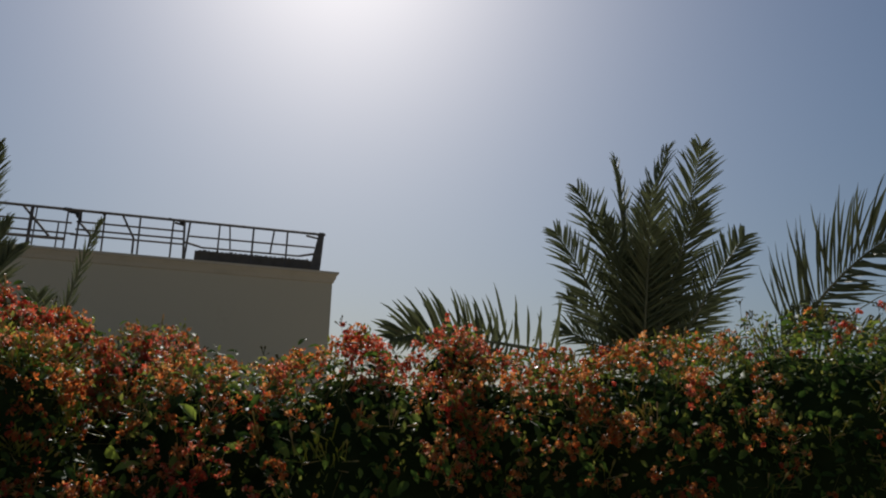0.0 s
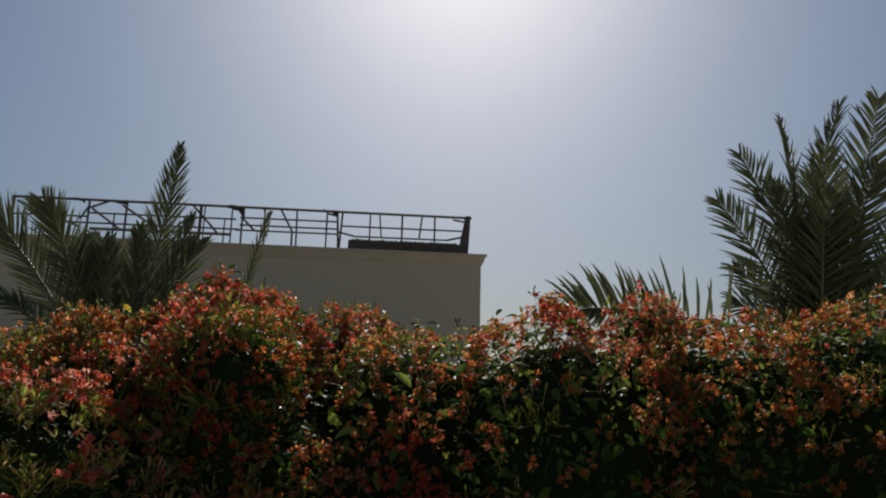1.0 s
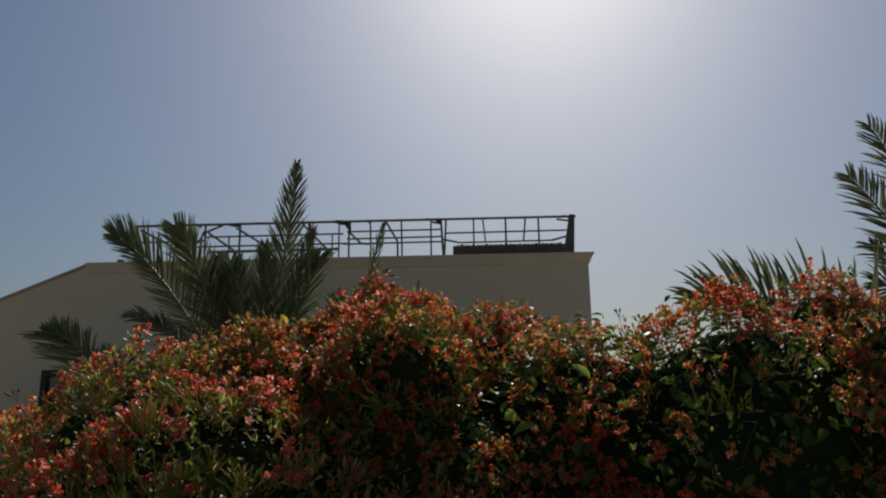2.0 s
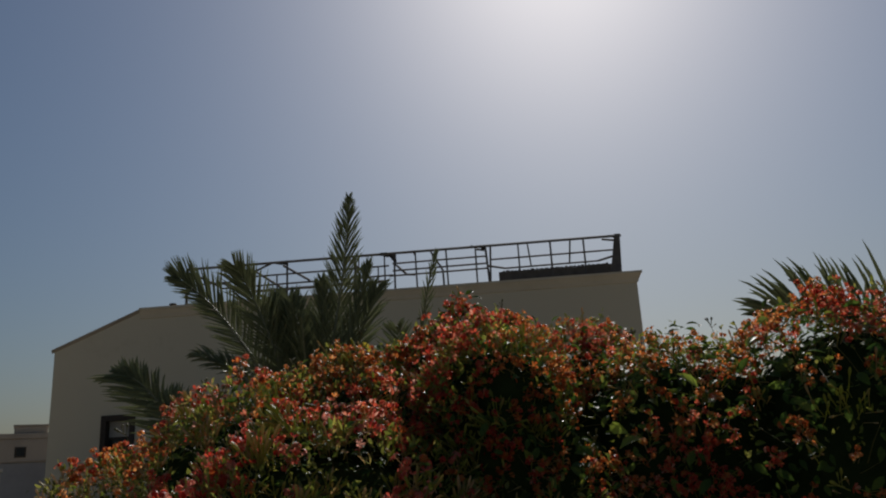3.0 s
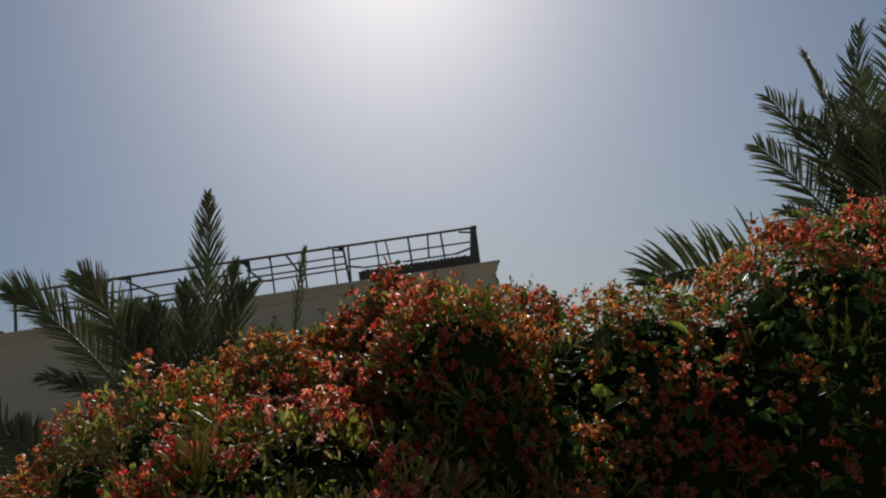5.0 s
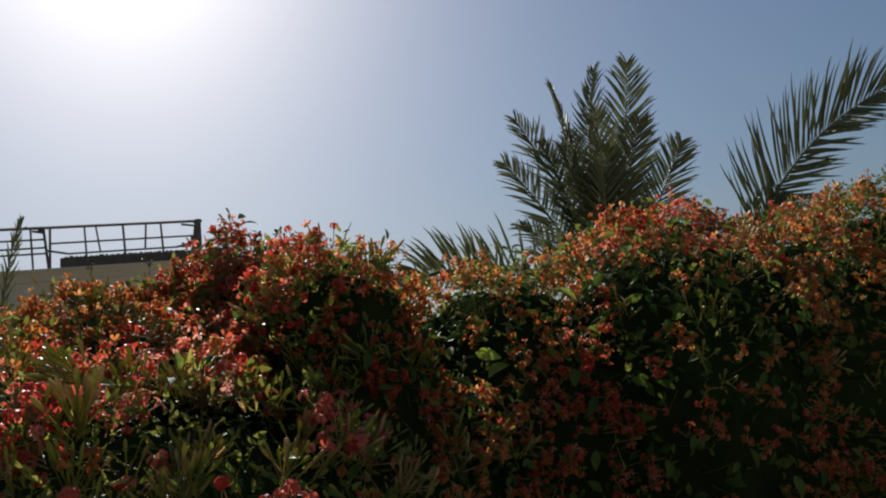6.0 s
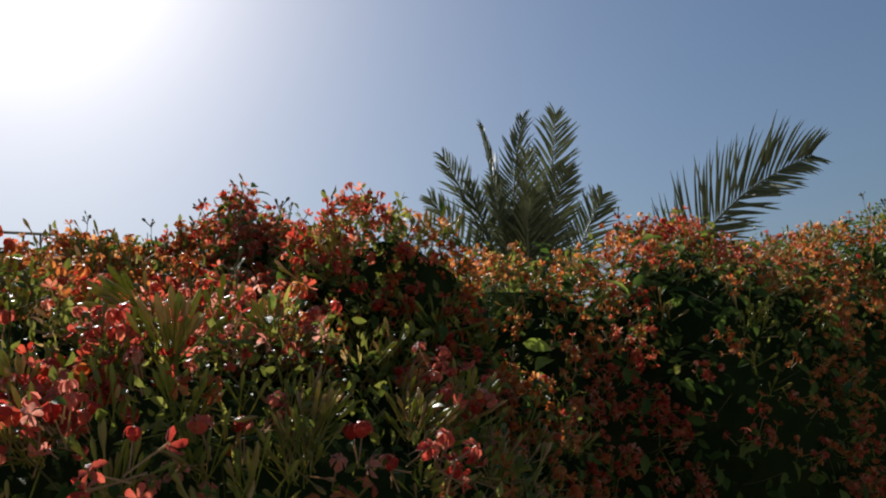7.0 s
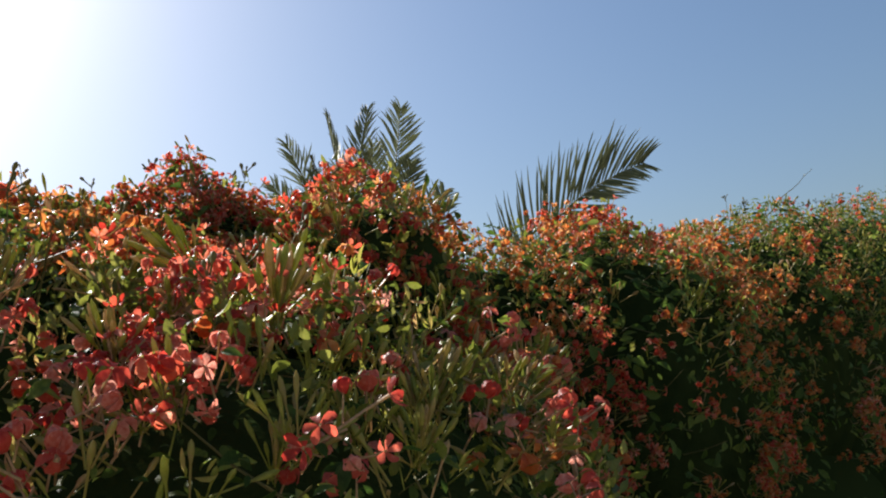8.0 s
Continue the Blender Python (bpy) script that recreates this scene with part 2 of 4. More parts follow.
house = thing("house", "large beige plastered house with flat roof and sloping parapet end", "house")
house.matrix_world = HOUSE
bm = bmesh.new()
profile_wall(bm, 0.0, 0.3, WIN)
part("wall", bm, M_PLASTER, house)
bm = bmesh.new()
profile_wall(bm, DEEP - 0.3, DEEP)
part("wall", bm, M_PLASTER, house)
part("wall", box((0, 0.3, 0), (0.3, DEEP - 0.3, TOP - 0.02)), M_PLASTER, house)
part("wall", box((LEN - 0.3, 0.3, 0), (LEN, DEEP - 0.3, EAVE - 0.02)), M_PLASTER, house)
bm = bmesh.new()
box_bm(bm, (0.3, 0.3, TOP - 0.35), (KINK, DEEP - 0.3, TOP - 0.12))
part("roof", bm, M_ROOF, house, "flat pale screed roof")


def swept(profile, a, b):
    """A moulding: a closed profile (w, z) carried from u = a to u = b, each end (u, lift)."""
    bm = bmesh.new()
    rings = [[bm.verts.new((u + du * w, w, z + lift)) for w, z in profile] for u, lift, du in (a, b)]
    n = len(profile)
    for i in range(n):
        bm.faces.new((rings[0][i], rings[0][(i + 1) % n], rings[1][(i + 1) % n], rings[1][i]))
    bm.faces.new(rings[0][::-1])
    bm.faces.new(rings[1])
    bmesh.ops.recalc_face_normals(bm, faces=bm.faces)
    return bm


MOULD = [(0.001, -0.27), (-0.03, -0.25), (-0.05, -0.17), (-0.11, -0.06), (-0.14, -0.04), (-0.14, 0.02), (0.34, 0.02), (0.34, -0.01), (0.001, -0.01)]
part("cornice", swept(MOULD, (-0.002, TOP, 1.0), (KINK, TOP, 0.0)), M_CORNICE, house, "beige moulded cornice")
SMALL = [(0.001, -0.075), (-0.03, -0.06), (-0.06, -0.025), (-0.06, 0.015), (0.34, 0.015), (0.34, -0.012), (0.001, -0.012)]
part("cornice", swept(SMALL, (KINK + 0.002, TOP, 0.0), (LEN + 0.06, EAVE - 0.02, 0.0)), M_COPING, house, "thin weathered coping")
part("cornice", box((-0.14, 0.36, TOP - 0.06), (-0.002, DEEP, TOP + 0.02)), M_CORNICE, house)
pipe_v, pipe_q = tube([(12.68, 0.5, TOP - 0.12), (12.68, 0.5, TOP + 0.17)], 0.06, 10)
vent = part("vent_pipe", mesh_from("vent_pipe", pipe_v, pipe_q), M_STEEL, house, "short dark roof vent pipe")
cap_v, cap_q = tube([(12.68, 0.5, TOP + 0.17), (12.68, 0.5, TOP + 0.175), (12.68, 0.5, TOP + 0.215), (12.68, 0.5, TOP + 0.22)], [0.02, 0.1, 0.1, 0.02], 10)
part("vent_cap", mesh_from("vent_cap", cap_v, cap_q), M_STEEL, vent)

window = part("window", box((WIN[0] + 0.1, 0.16, 2.62), (WIN[1] - 0.1, 0.2, 2.69), bevel=0.004), M_FRAME, house, "dark-framed window with a pale blind behind its upper pane")
for lo, hi in (((WIN[0] - 0.05, -0.03, WIN[2] - 0.05), (WIN[0] + 0.1, 0.22, WIN[3] + 0.05)), ((WIN[1] - 0.1, -0.03, WIN[2] - 0.05), (WIN[1] + 0.05, 0.22, WIN[3] + 0.05)),
               ((WIN[0] + 0.1, -0.03, WIN[3] - 0.1), (WIN[1] - 0.1, 0.22, WIN[3] + 0.05)), ((WIN[0] + 0.1, -0.03, WIN[2] - 0.05), (WIN[1] - 0.1, 0.22, WIN[2] + 0.08))):
    part("window_frame", box(lo, hi, bevel=0.006), M_FRAME, window)
part("pane", box((WIN[0] + 0.1, 0.172, WIN[2] + 0.08), (WIN[1] - 0.1, 0.18, 2.62)), M_GLASS, window)
# upper pane: opaque, its pale reflection put into the colour
part("blind", box((WIN[0] + 0.1, 0.172, 2.69), (WIN[1] - 0.1, 0.18, WIN[3] - 0.1)), M_PALE_PANE, window)

# the steel frame on the roof
rail = thing("roof_railing", "dark steel roof railing, bent, with scraps of torn netting", "railing")
rail.matrix_world = HOUSE @ Matrix.Translation((0, 0.22, TOP + 0.022))
H = 1.07
bar((0.24, 0, H), (12.2, 0, H), 0.032, "top_rail", rail)
bm = bmesh.new()
for p in ((0.33, -0.05, 0), (0.33, 0.05, 0), (0.62, 0.05, 0), (0.62, -0.05, 0)):
    bm.verts.new(p)
for p in ((0.27, -0.05, H + 0.04), (0.27, 0.05, H + 0.04), (0.41, 0.05, H + 0.04), (0.41, -0.05, H + 0.04)):
    bm.verts.new(p)
bm.verts.ensure_lookup_table()
for f in ((3, 2, 1, 0), (4, 5, 6, 7), (0, 1, 5, 4), (1, 2, 6, 5), (2, 3, 7, 6), (3, 0, 4, 7)):
    bm.faces.new([bm.verts[i] for i in f])
part("end_post", bm, M_STEEL, rail, "wide dark tapering end post")
for u0, u1, h in ((0.5, 3.75, 0.69), (0.9, 3.4, 0.42), (3.85, 6.4, 0.79), (3.85, 6.4, 0.59), (3.85, 6.5, 0.45), (6.5, 10.3, 0.73), (6.4, 11.2, 0.46), (6.6, 10.2, 0.31), (10.3, 12.2, 0.62)):
    bar((u0, 0, h), (u1, 0.0, h - 0.01), 0.022 if h != 0.31 else 0.035, "rail", rail)
for a, b in (((0.5, 0.52), (0.9, 0.42)), ((3.4, 0.42), (3.85, 0.52)), ((3.85, 0.95), (4.1, 1.0)), ((0.42, 0.95), (0.75, 1.0))):
    bar((a[0], 0, a[1]), (b[0], 0, b[1]), 0.026, "bracket", rail)
for u, lean, r, low in ((1.24, 0.0, 0.022, 0), (1.62, -0.07, 0.02, 0.42), (2.12, 0.0, 0.024, 0), (2.70, 0.06, 0.02, 0.42), (2.98, 0.0, 0.02, 0), (3.83, 0.06, 0.03, 0),
                        (3.75, -0.06, 0.025, 0), (4.13, 0, 0.022, 0), (4.92, 0.02, 0.024, 0), (5.76, 0.02, 0.024, 0), (6.35, 0.0, 0.028, 0), (6.62, 0, 0.022, 0), (6.8, 0, 0.02, 0),
                        (7.43, 0, 0.045, 0), (7.33, 0, 0.02, 0), (9.33, 0, 0.03, 0), (9.62, 0, 0.022, 0), (10.28, 0, 0.03, 0), (11.2, 0, 0.022, 0), (12.17, 0, 0.04, 0)):
    top_h = H if u not in (6.8, 9.62) else 0.74
    bar((u - lean * 0.5, 0.01, low), (u + lean * 0.5, 0.01, top_h), r, "baluster", rail)
for a, b in (((5.36, H), (5.04, 0.5)), ((5.04, 0.5), (5.03, 0.03)), ((7.65, H), (6.98, 0.36)), ((10.2, 0.85), (9.45, 0.32)), ((9.45, 0.98), (8.7, 0.5)), ((10.5, 0.55), (10.3, 0.9)),
             ((10.3, 0.86), (9.8, H)), ((12.1, 0.98), (11.2, 0.5)), ((11.2, 0.62), (10.5, 0.36)), ((6.3, 0.74), (6.02, 0.46)), ((6.02, 0.46), (5.8, 0.44))):
    bar((a[0], 0.05, a[1]), (b[0], 0.05, b[1]), 0.028, "brace", rail)


def rag(u0, u1, drop, seed):
    """A scrap of netting slung under the top rail."""
    bm = bmesh.new()
    r = random.Random(seed)
    n = 9
    rows = []
    for j in range(4):
        rows.append([bm.verts.new((u0 + (u1 - u0) * i / n + r.uniform(-0.015, 0.015), r.uniform(-0.04, 0.05), H + 0.03 - drop * j / 3 * (0.25 + (i / n) ** 2) * r.uniform(0.8, 1.1))) for i in range(n + 1)])
    for j in range(3):
        for i in range(n):
            bm.faces.new((rows[j][i], rows[j][i + 1], rows[j + 1][i + 1], rows[j + 1][i]))
    ob = part("netting_scrap", bm, M_NET, rail, "torn dark netting scrap")
    solid = ob.modifiers.new("thick", "SOLIDIFY")
    solid.thickness = 0.012
    return ob


rag(7.0, 6.33, 0.17, 1)
rag(6.55, 6.3, 0.34, 2)
rag(9.9, 9.3, 0.15, 3)
rag(4.25, 3.85, 0.12, 4)
rag(0.75, 0.35, 0.1, 5)
rag(10.75, 10.4, 0.1, 6)
rag(5.9, 5.75, 0.16, 7)
rag(8.9, 8.6, 0.07, 8)

trough = thing("planter_trough", "long low dark planter trough on the roof", "planter")
trough.matrix_world = HOUSE @ Matrix.Translation((0, 0.45, TOP + 0.022))
bm = bmesh.new()
box_bm(bm, (0.5, 0, 0), (3.55, 0.5, 0.38), bevel=0.02)
part("body", bm, M_TROUGH, trough)
bm = bmesh.new()
rr = random.Random(8)
u = 0.62
while u < 3.45:
    w = rr.uniform(0.05, 0.11)
    box_bm(bm, (u, 0.02, 0.382), (u + w, 0.46, 0.39 + rr.uniform(0.01, 0.03)))
    u += w + rr.uniform(0.02, 0.05)
part("rim", bm, M_TROUGH, trough, "ragged light-edged rim")

# ---- distance ----


def flat_house(name, label, at, yaw, size, material, openings=(), parapet=0.25):
    """A small flat-roofed house: walls, roof with a parapet, recessed windows."""
    h = thing(name, label, "house")
    h.matrix_world = pose(*at, 0, 0, yaw)
    x, y, z = size
    part("wall", box((0, 0, 0), (x, y, z), bevel=0.03), material, h)
    for lo, hi in (((-0.05, -0.05, z), (x + 0.05, 0.2, z + parapet)), ((-0.05, y - 0.2, z), (x + 0.05, y + 0.05, z + parapet)), ((-0.05, 0.2, z), (0.2, y - 0.2, z + parapet)), ((x - 0.2, 0.2, z), (x + 0.05, y - 0.2, z + parapet))):
        part("parapet", box(lo, hi, bevel=0.02), material, h)
    for ox, oz, w, hh in openings:
        wnd = part("window", box((ox, -0.04, oz), (ox + w, 0.02, oz + hh), bevel=0.01), M_FRAME, h)
        part("pane", box((ox + 0.08, -0.05, oz + 0.08), (ox + w - 0.08, -0.035, oz + hh - 0.08)), M_GLASS, wnd)
    return h


FAR_YAW = 48
flat_house("far_house", "distant beige flat-roofed house with small dark windows", (-36.0, 28.1, 0), FAR_YAW, (9.0, 8, 4.05), M_FARWALL, ((2.2, 3.15, 0.5, 0.5), (1.2, 3.3, 0.3, 0.3), (5.0, 3.1, 0.6, 0.6)))
flat_house("far_house", "distant beige flat-roofed house, a little lower", (-42.5, 21.0, 0), FAR_YAW, (9.2, 8, 3.7), M_FARWALL, ((3.0, 2.8, 0.6, 0.6), (6.2, 2.8, 0.6, 0.6)))
stair_room = thing("roof_room", "small plastered stair room on the distant flat roof", "roof room")
stair_room.matrix_world = pose(-36.0, 28.1, 4.05, 0, 0, FAR_YAW)
part("wall", box((2.1, 0.25, 0.0), (3.6, 2.5, 0.62), bevel=0.03), M_FARWALL, stair_room)
part("roof", box((2.05, 0.2, 0.62), (3.65, 2.55, 0.70), bevel=0.02), M_FARWALL, stair_room)
aerial = thing("roof_aerial", "thin metal aerial on the distant roof", "aerial")
aerial.matrix_world = pose(-36.0, 28.1, 4.05, 0, 0, FAR_YAW)
bar((0.2, 0.3, 0), (0.2, 0.3, 0.55), 0.03, "mast", aerial)
bar((-0.3, 0.3, 0.53), (0.55, 0.3, 0.5), 0.03, "boom", aerial)
tank = thing("water_tank", "small white water tank on the distant flat roof", "water tank")
tank.matrix_world = pose(-36.0, 28.1, 4.05, 0, 0, FAR_YAW)
tank_v, tank_q = tube([(4.6, 0.6, 0.06), (4.6, 0.6, 0.08), (4.6, 0.6, 0.42), (4.6, 0.6, 0.5), (4.6, 0.6, 0.52)], [0.1, 0.3, 0.3, 0.14, 0.02], 14)
part("body", mesh_from("body", tank_v, tank_q), M_WHITE, tank)
part("stand", box((4.25, 0.25, 0.0), (4.95, 0.95, 0.06), bevel=0.01), M_FARWALL, tank)
wall_a = thing("garden_wall", "plain grey plastered garden wall far behind", "wall")
wall_a.matrix_world = pose(-25.6, 20.2, 0, 0, 0, FAR_YAW)
part("wall", box((-9, 0, 0), (6, 0.25, 2.45), bevel=0.02), M_FARBLUE, wall_a)
part("coping", box((-9, -0.05, 2.45), (6, 0.3, 2.52), bevel=0.01), M_FARWALL, wall_a)
wall_b = thing("garden_wall", "low cream plastered garden wall", "wall")
wall_b.matrix_world = pose(-16.6, 12.9, 0, 0, 0, FAR_YAW)
part("wall", box((-6, 0, 0), (0.6, 0.2, 1.85), bevel=0.02), M_CREAM, wall_b)
part("coping", box((-6, -0.04, 1.85), (0.64, 0.24, 1.92), bevel=0.01), M_CREAM, wall_b)
pipes = thing("white_pipe_rail", "thin white pipes along the distant wall", "pipe")
pipes.matrix_world = pose(-33.0, 25.8, 0, 0, 0, FAR_YAW)
bar((-0.3, 0, 3.18), (0.8, 0, 3.22), 0.035, "pipe", pipes, M_WHITE, square=False)
for k in (-0.25, 0.75):
    bar((k, 0, 0), (k, 0, 3.2), 0.04, "post", pipes, M_STEEL, square=False)

# ---- palms ----
LEAFLET_V = []
for s, w, lift in ((0.0, 0.35, 0.0), (0.15, 0.85, 0.004), (0.5, 1.0, 0.0), (0.82, 0.6, -0.02), (1.0, 0.06, -0.05)):
    LEAFLET_V += [(-0.5 * w, s, lift + 0.45 * w), (0.0, s, lift), (0.5 * w, s, lift + 0.45 * w)]
LEAFLET_V = np.array(LEAFLET_V)
LEAFLET_V[:, 0] *= 0.020
LEAFLET_V[:, 2] *= 0.020
LEAFLET_V[:, 2] += np.repeat([0.0, 0.0, 0.0, -0.006, -0.02], 3)
LEAFLET_F = np.array([(r * 3 + c, r * 3 + c + 1, r * 3 + c + 4, r * 3 + c + 3) for r in range(4) for c in range(2)])
LEAFLET_ME = mesh_from("leaflet", LEAFLET_V, LEAFLET_F)
LEAFLET_ME.materials.append(M_FROND_OB)


def leaflet_frames(curve, facing, rng, length, count, angle=(62, 34), start=0.12, up=1.0, down=1.0, wide=1.0, tip=0.45, taper=0.0, ragged=0.0):
    """Frames of the leaflets along a frond's stalk; facing is the side that the frond shows."""
    out = []
    p0, p1, p2 = [np.array(p, dtype=float) for p in curve]
    face = np.array(facing, dtype=float)
    for side in (1, -1):
        for i in range(count):
            s = start + (1 - start) * (i + rng.uniform(-0.3, 0.3)) / (count - 1)
            s = min(max(s, 0.02), 0.995)
            place = (1 - s) ** 2 * p0 + 2 * s * (1 - s) * p1 + s * s * p2
            t = 2 * (1 - s) * (p1 - p0) + 2 * s * (p2 - p1)
            t /= np.linalg.norm(t)
            sidev = np.cross(t, face)
            sidev /= np.linalg.norm(sidev)
            nrm = np.cross(sidev, t)
            a = radians(angle[0] + (angle[1] - angle[0]) * s + rng.uniform(-7, 7))
            fold = rng.choice((0.05, 0.3, 0.5)) + rng.uniform(-0.1, 0.1)
            d = t * math.cos(a) + (sidev * side * math.cos(fold) + nrm * math.sin(fold)) * math.sin(a)
            d[2] -= 0.06
            d /= np.linalg.norm(d)
            size = 1.15 * length * (0.55 + 0.45 * math.sin(math.pi * min(1, 0.18 + s * 0.75))) * (1.0 if s < 0.82 else 1.0 - tip * (s - 0.82) / 0.18) * rng.uniform(0.86, 1.08) * (up if side > 0 else down)
            size *= (1 - taper * s) * (1 - rng.uniform(0, ragged))
            z = nrm + sidev * rng.uniform(-0.4, 0.4)
            x = np.cross(d, z)
            x /= np.linalg.norm(x)
            z = np.cross(x, d)
            m = np.stack([x * wide * 1.3, d * size, z * wide * 1.3], axis=1)
            out.append(np.concatenate([m, place[:, None]], axis=1))
    return out


def palm(label, base, fronds, seed, singles=2, group="date palms"):
    """A palm: a short scaly trunk, and fronds given as (tip, bend, facing, leaflet length, leaflets a side, extra)."""
    rng = random.Random(seed)
    ob = thing("date_palm", label, "palm", base, group)
    pieces = [tube([(0, 0, z) for z in np.linspace(-base[2], 0.05, 14)], [0.2 + 0.035 * (k % 2) for k in range(14)], 12)]
    for k in range(60):
        a, z = k * 2.4, -base[2] + 0.1 + (base[2]) * k / 60
        pieces.append(tube([(0.19 * math.cos(a), 0.19 * math.sin(a), z), (0.27 * math.cos(a), 0.27 * math.sin(a), z + 0.12)], [0.06, 0.035], 4))
    part("trunk", mesh_from("trunk", *join(pieces)), M_TRUNK, ob, "rough grey-brown trunk of cut leaf bases")
    b = np.array(base, dtype=float)
    made = 0
    for k, (tip, bend, facing, width, count, extra) in enumerate(fronds):
        root = np.array([rng.uniform(-0.07, 0.07), rng.uniform(-0.07, 0.07), -0.02]) if "root" not in extra else np.array(extra["root"]) - b
        ex = {key: v for key, v in extra.items() if key != "root"}
        bend, tip = np.array(bend), np.array(tip)
        if ex.pop("arc", False):
            # the stalk passes through bend half way along; its last leaflets reach the tip
            tip = bend + (tip - bend) * 0.9
            curve = (root, 2 * (bend - b) - 0.5 * (root + tip - b), tip - b)
        else:
            curve = (root, bend - b, bend + (tip - bend) * 0.95 - b)
        ss = np.linspace(0, 1, 12)[:, None]
        line = (1 - ss) ** 2 * curve[0] + 2 * ss * (1 - ss) * curve[1] + ss * ss * curve[2]
        v, q = tube(line, np.linspace(0.026, 0.004, 12), 5)
        frond = part("frond", mesh_from("frond", v, q), M_RACHIS, ob, smooth=True)
        fr = leaflet_frames(curve, facing, rng, width, int(count * 1.35), **ex)
        if k < singles:
            for m in fr:
                leaf = new("leaflet", LEAFLET_ME)
                leaf.parent = frond
                leaf.matrix_basis = Matrix([list(map(float, r)) for r in m] + [[0, 0, 0, 1]])
        else:
            tagged(part("foliage", mesh_from("foliage", *scatter((LEAFLET_V, LEAFLET_F), fr)), M_FROND, frond), kind="stuff")
    return ob


palm("tall date palm with upright grey-green fronds behind the hedge", (2.13, 8.6, 2.0), [
    ((2.89, 8.45, 5.06), (2.52, 8.45, 3.6), (-0.2, -1, 0.15), 0.44, 46, {"arc": True}),
    ((1.17, 8.7, 4.02), (1.70, 8.7, 3.08), (0.2, -1, 0.35), 0.42, 42, {"arc": True}),
    ((3.27, 8.3, 3.92), (2.70, 8.3, 3.06), (-0.3, -1, 0.3), 0.38, 42, {"arc": True}),
    ((1.47, 8.9, 4.64), (1.92, 8.9, 3.45), (0.3, -1, 0.3), 0.42, 44, {"arc": True}),
    ((1.85, 8.5, 4.86), (1.99, 8.5, 3.45), (0.9, -0.5, 0.2), 0.38, 44, {"arc": True, "angle": (50, 28)}),
    ((2.58, 8.7, 5.10), (2.22, 8.7, 3.65), (-0.95, -0.4, 0.2), 0.42, 46, {"arc": True, "angle": (50, 28)}),
    ((1.22, 8.3, 2.74), (1.62, 8.3, 2.67), (0.2, -0.8, 0.6), 0.36, 34, {}),
    ((2.13, 8.0, 4.25), (2.13, 8.2, 3.4), (0.3, -1, 0.4), 0.40, 40, {}),
    ((2.68, 8.1, 4.1), (2.38, 8.3, 3.4), (-0.4, -1, 0.4), 0.38, 40, {}),
    ((1.68, 8.1, 3.9), (1.93, 8.3, 3.2), (0.5, -1, 0.4), 0.38, 38, {}),
    ((3.1, 9.0, 3.3), (2.6, 8.9, 2.9), (-0.4, -0.9, 0.4), 0.38, 36, {}),
    ((2.38, 9.4, 4.5), (2.23, 9.1, 3.5), (0.1, -1, 0.2), 0.40, 40, {}),
    ((1.98, 8.3, 3.6), (2.03, 8.4, 3.0), (0.2, -1, 0.4), 0.38, 38, {}),
    ((2.48, 8.5, 3.7), (2.33, 8.5, 3.0), (-0.5, -1, 0.4), 0.38, 38, {}),
    ((1.78, 8.9, 4.2), (1.98, 8.8, 3.4), (0.4, -1, 0.3), 0.38, 38, {}),
    ((1.42, 9.2, 3.3), (1.75, 8.9, 3.0), (0.3, -0.9, 0.5), 0.36, 36, {}),
    ((2.25, 8.2, 3.9), (2.2, 8.4, 3.2), (-0.2, -1, 0.4), 0.38, 40, {}),
    ((1.9, 8.7, 3.2), (2.0, 8.6, 2.8), (0.6, -0.8, 0.3), 0.40, 36, {}),
    ((2.5, 8.6, 3.15), (2.3, 8.6, 2.8), (-0.6, -0.8, 0.3), 0.40, 36, {}),
], 11)
palm("date palm behind the hedge with one long arching frond", (2.75, 7.7, 1.5), [
    ((3.60, 5.5, 3.24), (3.27, 7.0, 3.27), (-0.75, -0.5, 0.1), 0.46, 50, {"start": 0.34, "up": 1.05, "down": 1.45, "angle": (58, 34)}),
    ((4.2, 7.3, 2.6), (3.4, 7.5, 2.6), (-0.2, -1, 0.3), 0.36, 36, {}),
    ((3.2, 6.8, 2.75), (3.0, 7.3, 2.4), (-0.6, -0.7, 0.4), 0.34, 34, {}),
    ((2.5, 6.9, 2.4), (2.6, 7.3, 2.2), (0.2, -0.7, 0.6), 0.34, 32, {}),
], 12)
palm("low date palm whose leaflets stand above the hedge", (0.35, 7.2, 1.2), [
    ((-0.50, 6.4, 2.32), (0.02, 6.6, 2.40), (0.05, -1, 0.1), 0.42, 34, {"angle": (80, 42), "wide": 1.3, "down": 0.5, "up": 1.0, "arc": True, "ragged": 0.45, "root": (0.6, 7.0, 2.25)}),
    ((0.0, 6.6, 2.37), (0.48, 6.7, 2.36), (0.05, -1, 0.1), 0.44, 14, {"angle": (84, 64), "wide": 1.15, "down": 0.5, "up": 1.05, "arc": True, "ragged": 0.5, "root": (1.1, 6.9, 2.28)}),
    ((0.62, 6.7, 2.15), (0.85, 6.8, 2.1), (0.05, -1, 0.1), 0.30, 5, {"angle": (80, 60), "wide": 1.1, "down": 0.5, "ragged": 0.3, "root": (1.25, 7.0, 1.7)}),
    ((0.1, 6.6, 2.3), (0.2, 6.9, 2.0), (0.6, -1, 0.1), 0.42, 8, {"wide": 1.2, "ragged": 0.3}),
], 13)
